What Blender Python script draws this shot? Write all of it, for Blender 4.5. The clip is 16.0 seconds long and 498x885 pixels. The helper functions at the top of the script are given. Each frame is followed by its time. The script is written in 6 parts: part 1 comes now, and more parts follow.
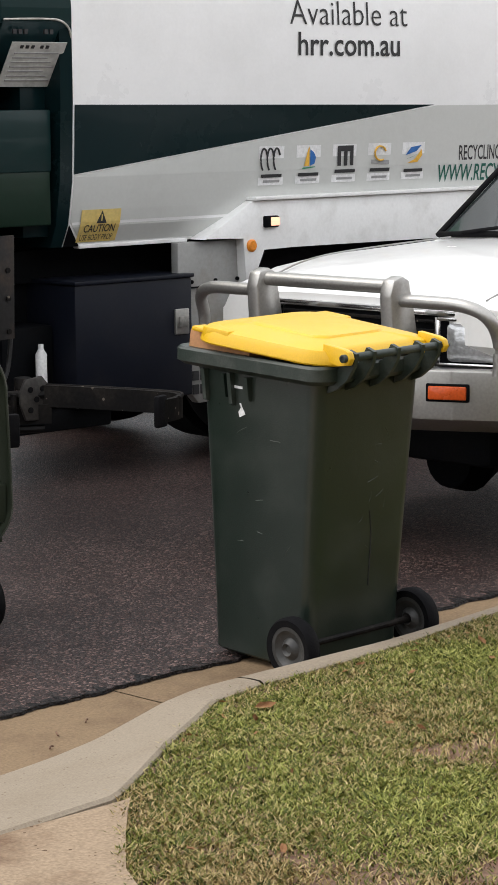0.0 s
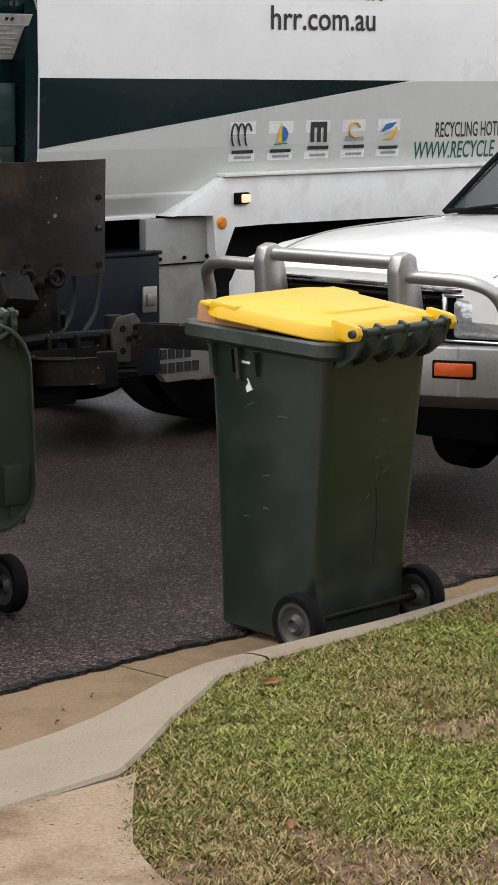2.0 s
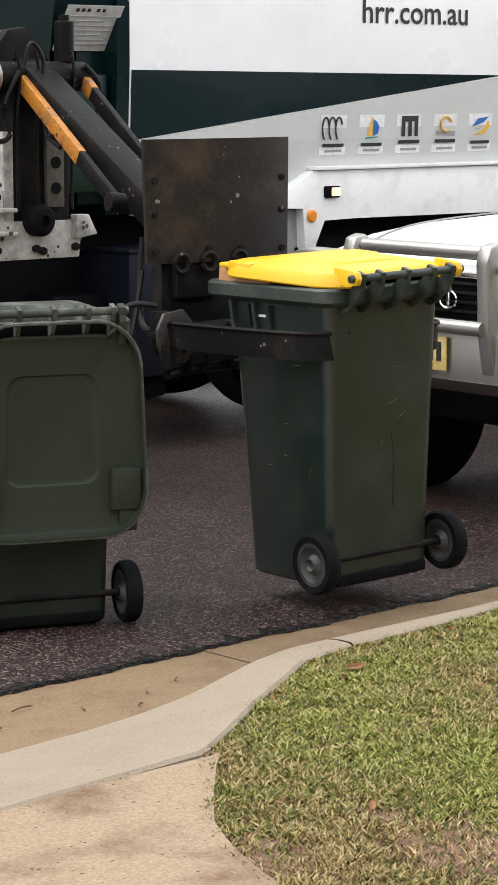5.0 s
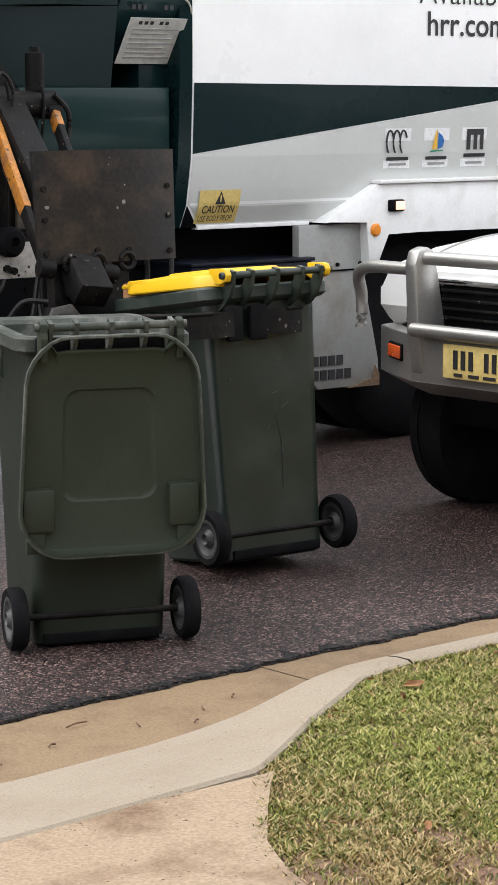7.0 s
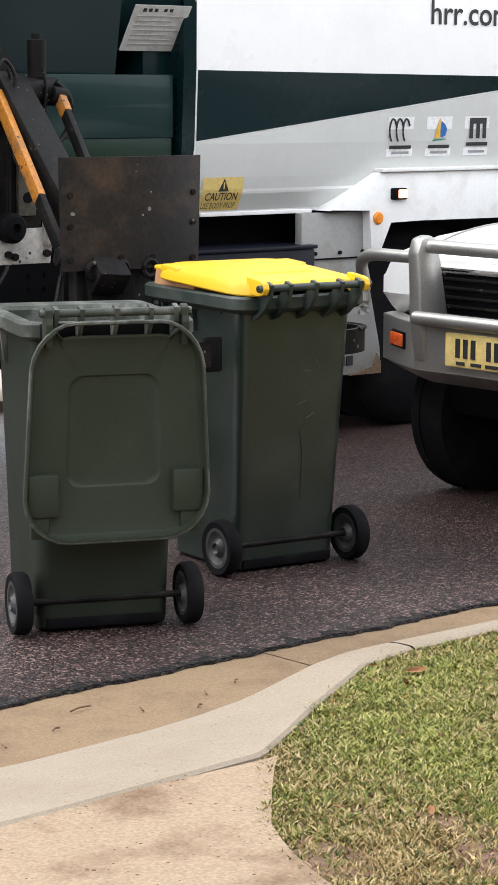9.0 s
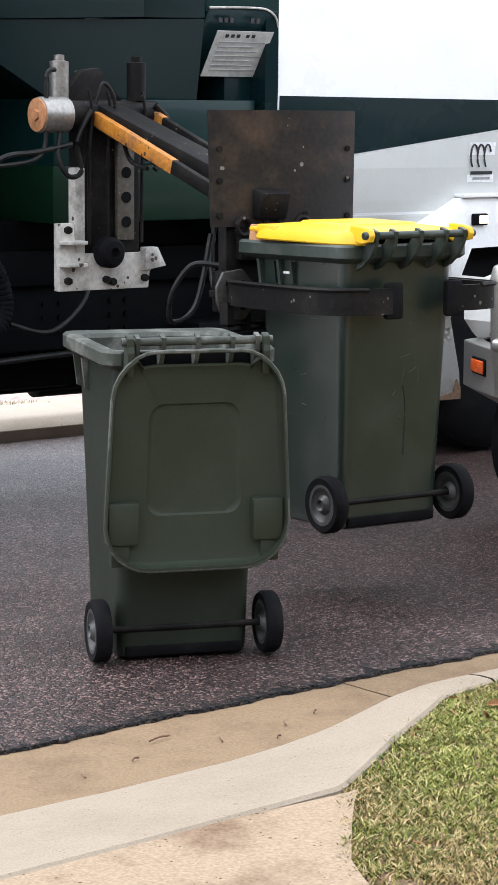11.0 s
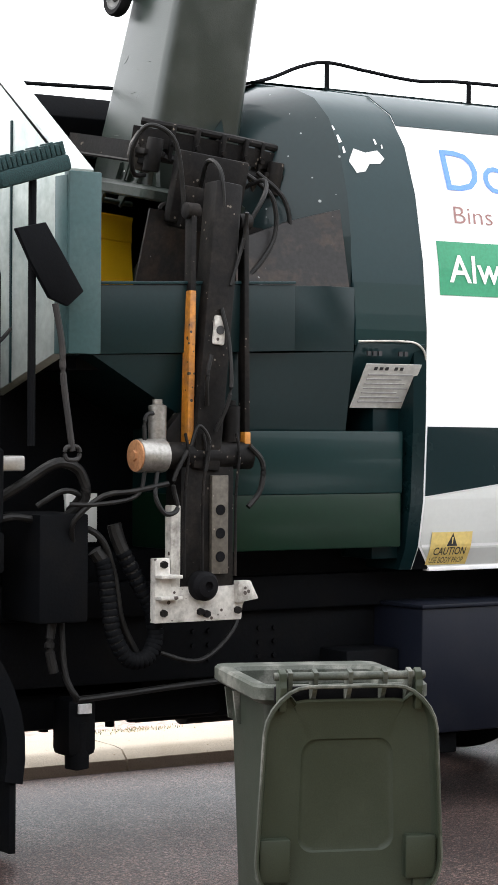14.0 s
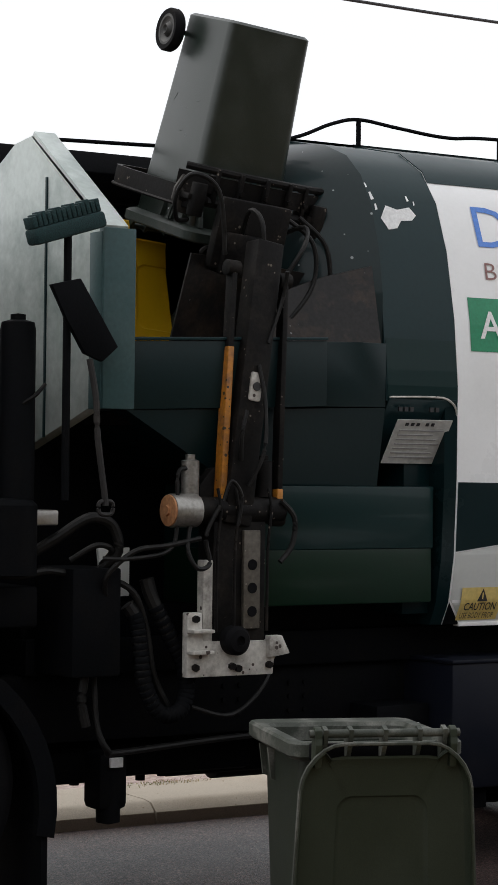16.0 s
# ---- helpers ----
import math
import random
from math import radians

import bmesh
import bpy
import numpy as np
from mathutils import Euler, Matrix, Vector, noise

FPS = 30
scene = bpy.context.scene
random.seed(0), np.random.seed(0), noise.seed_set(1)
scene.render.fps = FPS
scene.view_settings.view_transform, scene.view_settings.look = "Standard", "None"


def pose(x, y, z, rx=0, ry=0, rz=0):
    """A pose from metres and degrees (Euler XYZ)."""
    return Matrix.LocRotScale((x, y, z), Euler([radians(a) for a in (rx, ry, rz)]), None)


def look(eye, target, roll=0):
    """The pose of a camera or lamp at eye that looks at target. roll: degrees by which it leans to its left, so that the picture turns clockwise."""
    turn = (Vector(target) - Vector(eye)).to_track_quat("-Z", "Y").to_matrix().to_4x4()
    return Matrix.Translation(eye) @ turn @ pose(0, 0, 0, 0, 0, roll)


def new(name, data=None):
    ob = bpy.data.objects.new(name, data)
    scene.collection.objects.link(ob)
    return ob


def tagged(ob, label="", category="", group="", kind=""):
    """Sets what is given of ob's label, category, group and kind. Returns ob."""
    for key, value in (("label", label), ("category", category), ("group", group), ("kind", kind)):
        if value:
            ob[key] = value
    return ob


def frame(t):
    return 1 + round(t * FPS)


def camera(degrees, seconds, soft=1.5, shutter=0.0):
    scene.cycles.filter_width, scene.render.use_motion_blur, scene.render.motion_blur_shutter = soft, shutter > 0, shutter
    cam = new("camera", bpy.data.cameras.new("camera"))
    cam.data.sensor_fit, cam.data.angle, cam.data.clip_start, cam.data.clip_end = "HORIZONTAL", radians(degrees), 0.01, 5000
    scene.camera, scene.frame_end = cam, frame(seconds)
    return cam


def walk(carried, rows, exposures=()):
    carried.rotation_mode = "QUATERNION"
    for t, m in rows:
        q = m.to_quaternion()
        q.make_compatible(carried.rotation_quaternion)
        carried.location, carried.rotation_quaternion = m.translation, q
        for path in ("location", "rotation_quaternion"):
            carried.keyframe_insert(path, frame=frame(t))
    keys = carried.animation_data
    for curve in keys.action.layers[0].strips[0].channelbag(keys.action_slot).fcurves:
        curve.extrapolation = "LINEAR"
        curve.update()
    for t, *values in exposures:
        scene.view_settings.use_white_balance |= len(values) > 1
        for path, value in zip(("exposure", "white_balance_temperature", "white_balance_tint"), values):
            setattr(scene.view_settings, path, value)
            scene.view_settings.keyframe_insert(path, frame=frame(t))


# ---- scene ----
cam = camera(12.277, 16.0, soft=1.1)
PATH = [
    (0.0, (-0.004, -0.030, 1.800), (6.766, 7.182, 0.332), -0.53),
    (0.5, (-0.007, -0.034, 1.800), (6.730, 7.206, 0.316), -0.99),
    (1.0, (-0.006, -0.033, 1.793), (6.767, 7.179, 0.335), -0.84),
    (1.5, (-0.008, -0.019, 1.804), (6.825, 7.103, 0.193), -0.92),
    (2.0, (-0.012, -0.001, 1.796), (6.750, 7.196, 0.225), -0.09),
    (2.5, (-0.005, 0.015, 1.795), (6.571, 7.375, 0.188), 0.17),
    (3.0, (0.007, 0.020, 1.787), (6.476, 7.486, 0.235), 0.05),
    (3.5, (0.003, 0.023, 1.786), (6.477, 7.475, 0.191), 0.08),
    (6.0, (-0.006, -0.033, 1.713), (6.450, 7.452, 0.201), 0.21),
    (6.5, (0.060, 0.013, 1.726), (6.401, 7.590, 0.184), 0.11),
    (7.0, (0.064, 0.017, 1.721), (6.315, 7.680, 0.241), -0.02),
    (7.5, (0.043, 0.004, 1.722), (6.328, 7.638, 0.232), 0.06),
    (8.0, (0.050, 0.014, 1.721), (6.333, 7.644, 0.208), 0.16),
    (10.5, (-0.005, -0.006, 1.733), (6.129, 7.744, 0.215), 0.58),
    (11.0, (0.027, 0.027, 1.755), (6.032, 7.889, 0.297), 0.42),
    (11.5, (0.024, 0.024, 1.759), (5.864, 8.033, 0.431), 0.41),
    (12.0, (0.042, 0.033, 1.754), (5.770, 8.117, 0.391), 0.14),
    (12.5, (0.017, 0.011, 1.774), (5.746, 8.125, 0.613), -0.01),
    (13.0, (-0.010, 0.018, 1.793), (5.625, 8.254, 1.146), -0.02),
    (13.5, (-0.000, 0.052, 1.808), (5.661, 8.289, 1.470), 0.06),
    (14.0, (-0.027, 0.024, 1.819), (5.546, 8.326, 1.709), 0.42),
    (14.5, (-0.049, 0.016, 1.840), (5.475, 8.351, 1.832), 0.42),
    (15.0, (-0.063, 0.008, 1.832), (5.448, 8.352, 1.913), 0.54),
    (15.5, (-0.084, 0.005, 1.840), (5.400, 8.367, 1.931), 0.62),
    (16.0, (-0.092, 0.012, 1.846), (5.403, 8.366, 1.946), 0.67),
]
EXPOSURES = [(0.0, 0.1, 6500, 10), (2.0, 0.07, 6500, 10), (3.5, 0.36, 6500, 10), (6, 0.52, 6450, 10), (8, 0.62, 6300, 10), (10.5, 0.78, 6250, 10), (11.0, 0.82, 6000, 10), (11.5, 1.1, 5800, 10), (12, 1.2, 5800, 10), (12.5, 1.08, 5800, 10), (12.8, 1.45, 5900, 10), (13, 1.6, 5950, 10), (13.5, 1.52, 6300, 10), (14, 0.98, 6450, 10), (14.5, 0.25, 6500, 10), (15, -0.42, 6500, 10), (16, -0.58, 6500, 10)]
walk(cam, [(t, look(eye, target, roll)) for t, eye, target, roll in PATH], EXPOSURES)

# ---------------------------------------------------------------- light
world = bpy.data.worlds.new("overcast_sky")
scene.world = world
world.use_nodes = True
wn, wl = world.node_tree.nodes, world.node_tree.links
SUN_EL, SUN_AZ = radians(52), radians(318)
sky = wn.new("ShaderNodeTexSky")
sky.sky_type, sky.sun_disc = "NISHITA", False
sky.sun_elevation, sky.sun_rotation = SUN_EL, SUN_AZ
sky.air_density, sky.dust_density = 1.0, 4.0
cloud = wn.new("ShaderNodeMix")
cloud.data_type = "RGBA"
cloud.inputs[0].default_value = 0.82
cloud.inputs[7].default_value = (11.6, 11.7, 11.9, 1)
wl.new(sky.outputs[0], cloud.inputs[6])
wl.new(cloud.outputs[2], wn["Background"].inputs[0])
wn["Background"].inputs[1].default_value = 0.15
lamp = bpy.data.lights.new("sun", "SUN")
lamp.energy, lamp.angle, lamp.color = 1.1, radians(30), (1.0, 0.97, 0.93)
sun = new("sun", lamp)
sun.matrix_world = look((math.sin(SUN_AZ) * math.cos(SUN_EL) * 30, math.cos(SUN_AZ) * math.cos(SUN_EL) * 30, math.sin(SUN_EL) * 30), (0, 0, 0))

# ---------------------------------------------------------------- materials


def mat(name, col, rough=0.6, metal=0.0, grain=40.0, var=0.12, bump=0.1, stain=None, stain_scale=2.5, stain_amt=0.5, spec=0.5, coat=0.0, detail=6.0, bump_dist=0.004):
    """A painted or plain surface: fine grain, broad stains in a second colour, uneven gloss and fine relief."""
    m = bpy.data.materials.new(name)
    m.use_nodes = True
    n, l = m.node_tree.nodes, m.node_tree.links
    b = n["Principled BSDF"]
    b.inputs["Metallic"].default_value = metal
    b.inputs["Specular IOR Level"].default_value = spec
    b.inputs["Coat Weight"].default_value = coat
    tc = n.new("ShaderNodeTexCoord")
    fine = n.new("ShaderNodeTexNoise")
    fine.inputs["Scale"].default_value, fine.inputs["Detail"].default_value = grain, detail
    broad = n.new("ShaderNodeTexNoise")
    broad.inputs["Scale"].default_value, broad.inputs["Detail"].default_value = stain_scale, 8
    broad.inputs["Roughness"].default_value = 0.65
    for t in (fine, broad):
        l.new(tc.outputs["Object"], t.inputs["Vector"])
    r1 = n.new("ShaderNodeMapRange")
    r1.inputs[1].default_value, r1.inputs[2].default_value = 0.3, 0.7
    r1.inputs[3].default_value, r1.inputs[4].default_value = 1 - var, 1 + var
    l.new(fine.outputs[0], r1.inputs[0])
    base = n.new("ShaderNodeMix")
    base.data_type = "RGBA"
    base.inputs[6].default_value = (*col, 1)
    base.inputs[7].default_value = (*(stain or [c * 0.7 for c in col]), 1)
    r2 = n.new("ShaderNodeMapRange")
    r2.inputs[1].default_value, r2.inputs[2].default_value = 0.48, 0.72
    r2.inputs[3].default_value, r2.inputs[4].default_value = 0.0, stain_amt
    l.new(broad.outputs[0], r2.inputs[0])
    l.new(r2.outputs[0], base.inputs[0])
    mul = n.new("ShaderNodeVectorMath")
    mul.operation = "SCALE"
    l.new(base.outputs[2], mul.inputs[0])
    l.new(r1.outputs[0], mul.inputs["Scale"])
    l.new(mul.outputs[0], b.inputs["Base Color"])
    r3 = n.new("ShaderNodeMapRange")
    r3.inputs[3].default_value, r3.inputs[4].default_value = max(0.02, rough - 0.12), min(1, rough + 0.15)
    l.new(broad.outputs[0], r3.inputs[0])
    l.new(r3.outputs[0], b.inputs["Roughness"])
    if bump:
        bp = n.new("ShaderNodeBump")
        bp.inputs["Strength"].default_value, bp.inputs["Distance"].default_value = bump, bump_dist
        l.new(fine.outputs[0], bp.inputs["Height"])
        l.new(bp.outputs[0], b.inputs["Normal"])
    return m


def speckle(m, col, scale, amount):
    """Chips and specks of a second colour over a material, from cells of a Voronoi pattern."""
    n, l = m.node_tree.nodes, m.node_tree.links
    b = n["Principled BSDF"]
    src = b.inputs["Base Color"].links[0].from_socket
    tc = n.new("ShaderNodeTexCoord")
    v = n.new("ShaderNodeTexVoronoi")
    v.inputs["Scale"].default_value = scale
    wob = n.new("ShaderNodeTexNoise")
    wob.inputs["Scale"].default_value = scale * 0.35
    l.new(tc.outputs["Object"], v.inputs["Vector"])
    l.new(tc.outputs["Object"], wob.inputs["Vector"])
    add = n.new("ShaderNodeMath")
    add.operation = "SUBTRACT"
    l.new(wob.outputs[0], add.inputs[0])
    l.new(v.outputs["Distance"], add.inputs[1])
    r = n.new("ShaderNodeMapRange")
    r.inputs[1].default_value, r.inputs[2].default_value = amount, amount + 0.03
    l.new(add.outputs[0], r.inputs[0])
    mx = n.new("ShaderNodeMix")
    mx.data_type = "RGBA"
    l.new(r.outputs[0], mx.inputs[0])
    l.new(src, mx.inputs[6])
    mx.inputs[7].default_value = (*col, 1)
    l.new(mx.outputs[2], b.inputs["Base Color"])
    return m


def stones(name, cols, scale, rough, bump, patch, patch_scale=0.7, patch_amt=0.6, spec=0.26):
    """Chip seal, gravel or exposed concrete: cells with their own tone, joints dark, patches on a larger scale."""
    m = bpy.data.materials.new(name)
    m.use_nodes = True
    n, l = m.node_tree.nodes, m.node_tree.links
    b = n["Principled BSDF"]
    b.inputs["Specular IOR Level"].default_value = spec
    tc = n.new("ShaderNodeTexCoord")
    v = n.new("ShaderNodeTexVoronoi")
    v.inputs["Scale"].default_value = scale
    l.new(tc.outputs["Object"], v.inputs["Vector"])
    tone = n.new("ShaderNodeValToRGB")
    while len(tone.color_ramp.elements) < len(cols):
        tone.color_ramp.elements.new(0.5)
    for i, c in enumerate(cols):
        tone.color_ramp.elements[i].position = i / (len(cols) - 1)
        tone.color_ramp.elements[i].color = (*c, 1)
    sep = n.new("ShaderNodeSeparateColor")
    l.new(v.outputs["Color"], sep.inputs[0])
    l.new(sep.outputs[0], tone.inputs[0])
    big = n.new("ShaderNodeTexNoise")
    big.inputs["Scale"].default_value, big.inputs["Detail"].default_value = patch_scale, 7
    l.new(tc.outputs["Object"], big.inputs["Vector"])
    r = n.new("ShaderNodeMapRange")
    r.inputs[1].default_value, r.inputs[2].default_value, r.inputs[4].default_value = 0.42, 0.68, patch_amt
    l.new(big.outputs[0], r.inputs[0])
    mx = n.new("ShaderNodeMix")
    mx.data_type, mx.blend_type = "RGBA", "MULTIPLY"
    l.new(r.outputs[0], mx.inputs[0])
    l.new(tone.outputs[0], mx.inputs[6])
    mx.inputs[7].default_value = (*patch, 1)
    l.new(mx.outputs[2], b.inputs["Base Color"])
    rr = n.new("ShaderNodeMapRange")
    rr.inputs[3].default_value, rr.inputs[4].default_value = rough - 0.12, min(1, rough + 0.12)
    l.new(big.outputs[0], rr.inputs[0])
    l.new(rr.outputs[0], b.inputs["Roughness"])
    bp = n.new("ShaderNodeBump")
    bp.inputs["Strength"].default_value, bp.inputs["Distance"].default_value = bump, 0.006
    bp.invert = True
    l.new(v.outputs["Distance"], bp.inputs["Height"])
    l.new(bp.outputs[0], b.inputs["Normal"])
    return m


def glow(name, col, strength):
    m = mat(name, col, 0.25, grain=200, bump=0)
    b = m.node_tree.nodes["Principled BSDF"]
    b.inputs["Emission Color"].default_value = (*col, 1)
    b.inputs["Emission Strength"].default_value = strength
    return m


def blades(name, greens, straws):
    """Grass: each blade its own tone, straw where a broad pattern says the lawn is worn."""
    m = bpy.data.materials.new(name)
    m.use_nodes = True
    n, l = m.node_tree.nodes, m.node_tree.links
    b = n["Principled BSDF"]
    b.inputs["Roughness"].default_value = 0.6
    b.inputs["Specular IOR Level"].default_value = 0.2
    geo, tc = n.new("ShaderNodeNewGeometry"), n.new("ShaderNodeTexCoord")
    ramps = []
    for cols in (greens, straws):
        rp = n.new("ShaderNodeValToRGB")
        rp.color_ramp.elements.new(0.5)
        for e, p, c in zip(rp.color_ramp.elements, (0, 0.5, 1), cols):
            e.position, e.color = p, (*c, 1)
        l.new(geo.outputs["Random Per Island"], rp.inputs[0])
        ramps.append(rp)
    big = n.new("ShaderNodeTexNoise")
    big.inputs["Scale"].default_value, big.inputs["Detail"].default_value = 1.6, 5
    l.new(tc.outputs["Object"], big.inputs["Vector"])
    jit = n.new("ShaderNodeMath")
    jit.operation = "MULTIPLY_ADD"
    jit.inputs[1].default_value, jit.inputs[2].default_value = 0.45, -0.22
    l.new(geo.outputs["Random Per Island"], jit.inputs[0])
    sm = n.new("ShaderNodeMath")
    l.new(jit.outputs[0], sm.inputs[0])
    l.new(big.outputs[0], sm.inputs[1])
    r = n.new("ShaderNodeMapRange")
    r.inputs[1].default_value, r.inputs[2].default_value = 0.515, 0.67
    l.new(sm.outputs[0], r.inputs[0])
    mx = n.new("ShaderNodeMix")
    mx.data_type = "RGBA"
    l.new(r.outputs[0], mx.inputs[0])
    l.new(ramps[0].outputs[0], mx.inputs[6])
    l.new(ramps[1].outputs[0], mx.inputs[7])
    l.new(mx.outputs[2], b.inputs["Base Color"])
    b.inputs["Subsurface Weight"].default_value = 0.0
    return m


ASPHALT = stones("chip_seal", [(0.003, 0.0019, 0.0019), (0.017, 0.0102, 0.0092), (0.05, 0.029, 0.0255), (0.005, 0.003, 0.003), (0.085, 0.05, 0.044), (0.27, 0.18, 0.155)], 125, 0.46, 1.0, (0.5, 0.44, 0.44), 0.9, 0.8, 0.36)
BITUMEN = stones("bitumen_edge", [(0.002, 0.0017, 0.0017), (0.009, 0.0072, 0.007), (0.004, 0.0035, 0.0035), (0.05, 0.036, 0.033)], 90, 0.6, 1.0, (0.5, 0.5, 0.5), 4.0, 0.8)
GUTTER = speckle(mat("damp_gutter_concrete", (0.21, 0.145, 0.085), 0.8, spec=0.25, grain=120, var=0.2, bump=0.35, stain=(0.12, 0.075, 0.045), stain_scale=3.0, stain_amt=0.7), (0.13, 0.09, 0.06), 60, 0.44)
CONCRETE = speckle(mat("kerb_concrete", (0.275, 0.228, 0.172), 0.85, spec=0.2, grain=150, var=0.14, bump=0.3, stain=(0.22, 0.175, 0.125), stain_scale=2.2, stain_amt=0.6), (0.17, 0.125, 0.085), 70, 0.44)
DRIVE = speckle(mat("stained_driveway_concrete", (0.29, 0.215, 0.145), 0.85, spec=0.2, grain=110, var=0.2, bump=0.35, stain=(0.09, 0.04, 0.018), stain_scale=2.2, stain_amt=1.0), (0.1, 0.06, 0.035), 45, 0.44)
SOIL = mat("soil", (0.14, 0.075, 0.046), 0.95, grain=60, var=0.4, bump=0.8, stain=(0.17, 0.12, 0.07), stain_scale=6)
GRASS = blades("lawn_blades", ((0.026, 0.042, 0.007), (0.19, 0.212, 0.038), (0.52, 0.51, 0.16)), ((0.13, 0.09, 0.03), (0.3, 0.21, 0.085), (0.5, 0.39, 0.2)))
LEAF = mat("dry_leaf", (0.3, 0.13, 0.05), 0.8, grain=60, stain=(0.42, 0.3, 0.14), stain_scale=8, stain_amt=0.9)
# paler copy of the kerb concrete for the far kerb and path
PALECONC = speckle(mat("pale_path_concrete", (0.5, 0.44, 0.36), 0.85, spec=0.3, grain=150, var=0.14, bump=0.3, stain=(0.38, 0.31, 0.23), stain_scale=2.2, stain_amt=0.6), (0.3, 0.24, 0.17), 50, 0.46)
BIN_GREEN = mat("dark_green_bin_plastic", (0.0095, 0.0175, 0.013), 0.3, spec=0.75, grain=220, var=0.14, bump=0.14, stain=(0.026, 0.034, 0.028), stain_scale=5, stain_amt=0.85)
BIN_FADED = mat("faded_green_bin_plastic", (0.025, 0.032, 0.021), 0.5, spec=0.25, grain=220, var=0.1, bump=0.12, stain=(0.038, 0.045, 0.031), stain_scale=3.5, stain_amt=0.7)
# the lid's green made darker: shade under the hanging lid is in this colour
BIN_SHADE = mat("shaded_green_bin_plastic", (0.014, 0.019, 0.0125), 0.5, spec=0.25, grain=220, var=0.12, bump=0.12, stain=(0.023, 0.029, 0.02), stain_scale=3, stain_amt=0.7)
RIM_GREY = mat("scuffed_rim_plastic", (0.042, 0.048, 0.039), 0.55, spec=0.3, grain=160, var=0.2, bump=0.15, stain=(0.2, 0.2, 0.18), stain_scale=9, stain_amt=0.8)
RIM_DARK = mat("dark_rim_plastic", (0.02, 0.03, 0.024), 0.45, grain=160, var=0.2, bump=0.15, stain=(0.08, 0.085, 0.075), stain_scale=12, stain_amt=0.6)
YELLOW = mat("yellow_lid_plastic", (0.72, 0.43, 0.008), 0.38, grain=180, var=0.05, bump=0.06, stain=(0.75, 0.42, 0.015), stain_scale=5, stain_amt=0.4)
SCUFF = mat("rubbed_plastic", (0.05, 0.058, 0.05), 0.6, grain=200, var=0.3)
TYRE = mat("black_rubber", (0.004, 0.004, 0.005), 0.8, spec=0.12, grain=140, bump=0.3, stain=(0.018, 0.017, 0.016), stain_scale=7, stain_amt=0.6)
HUB = mat("grey_hub_plastic", (0.028, 0.028, 0.027), 0.5, grain=120, stain=(0.09, 0.088, 0.084), stain_scale=9, stain_amt=0.8)
CARD = mat("brown_cardboard", (0.4, 0.2, 0.09), 0.9, grain=90)
WHITE = mat("white_truck_paint", (0.86, 0.86, 0.86), 0.28, grain=60, var=0.015, bump=0.02, stain=(0.7, 0.7, 0.69), stain_scale=1.6, stain_amt=0.45, coat=0.3)
PALE = mat("pale_grey_truck_paint", (0.57, 0.58, 0.56), 0.3, grain=60, var=0.02, bump=0.02, stain=(0.45, 0.455, 0.43), stain_scale=1.5, stain_amt=0.5, coat=0.3)
SKIRT = mat("white_skirt_paint", (0.85, 0.85, 0.84), 0.35, grain=60, var=0.03, bump=0.03, stain=(0.5, 0.48, 0.45), stain_scale=6, stain_amt=0.4)
DGREEN = mat("dark_green_truck_paint", (0.0032, 0.0135, 0.0155), 0.26, spec=0.16, grain=50, var=0.06, bump=0.03, stain=(0.005, 0.015, 0.0165), stain_scale=1.8, stain_amt=0.7, coat=0.05)
DOME = speckle(mat("chipped_dark_green_paint", (0.0055, 0.0165, 0.018), 0.34, spec=0.22, grain=50, var=0.08, bump=0.05, stain=(0.012, 0.021, 0.022), stain_scale=1.6, stain_amt=0.8, coat=0.2), (0.3, 0.32, 0.32), 22, 0.5)
SLATE = mat("slate_green_paint", (0.008, 0.0255, 0.029), 0.34, spec=0.18, grain=50, var=0.06, bump=0.04, stain=(0.011, 0.026, 0.028), stain_scale=1.8, stain_amt=0.7, coat=0.1)
TEAL = mat("teal_repainted_panel", (0.003, 0.0195, 0.0195), 0.32, spec=0.2, grain=50, var=0.05, bump=0.03, stain=(0.004, 0.019, 0.0185), stain_scale=2, stain_amt=0.6, coat=0.1)
DULLGREEN = mat("dull_dark_green_sheet", (0.0036, 0.0145, 0.016), 0.4, spec=0.22, grain=50, var=0.1, bump=0.05, stain=(0.0045, 0.013, 0.014), stain_scale=2.2, stain_amt=0.7)
MOSS = mat("green_repainted_panel", (0.004, 0.019, 0.01), 0.38, spec=0.18, grain=50, var=0.08, bump=0.04, stain=(0.004, 0.015, 0.008), stain_scale=2.5, stain_amt=0.7, coat=0.05)
PALEGREEN = mat("weathered_pale_green_sheet", (0.5, 0.55, 0.53), 0.4, metal=0.1, grain=40, var=0.08, bump=0.05, stain=(0.2, 0.25, 0.24), stain_scale=2.2, stain_amt=0.8)
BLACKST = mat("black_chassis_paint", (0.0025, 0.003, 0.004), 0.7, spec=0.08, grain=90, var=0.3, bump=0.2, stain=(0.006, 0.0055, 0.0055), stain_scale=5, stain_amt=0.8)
NAVY = mat("navy_toolbox_paint", (0.0065, 0.0082, 0.0145), 0.42, spec=0.2, grain=70, var=0.12, bump=0.05, stain=(0.013, 0.0135, 0.018), stain_scale=5, stain_amt=0.7)
WORN = speckle(mat("worn_dark_steel", (0.007, 0.0066, 0.0066), 0.55, metal=0.05, spec=0.12, grain=70, var=0.3, bump=0.2, stain=(0.03, 0.025, 0.021), stain_scale=6, stain_amt=0.7), (0.14, 0.12, 0.1), 34, 0.44)
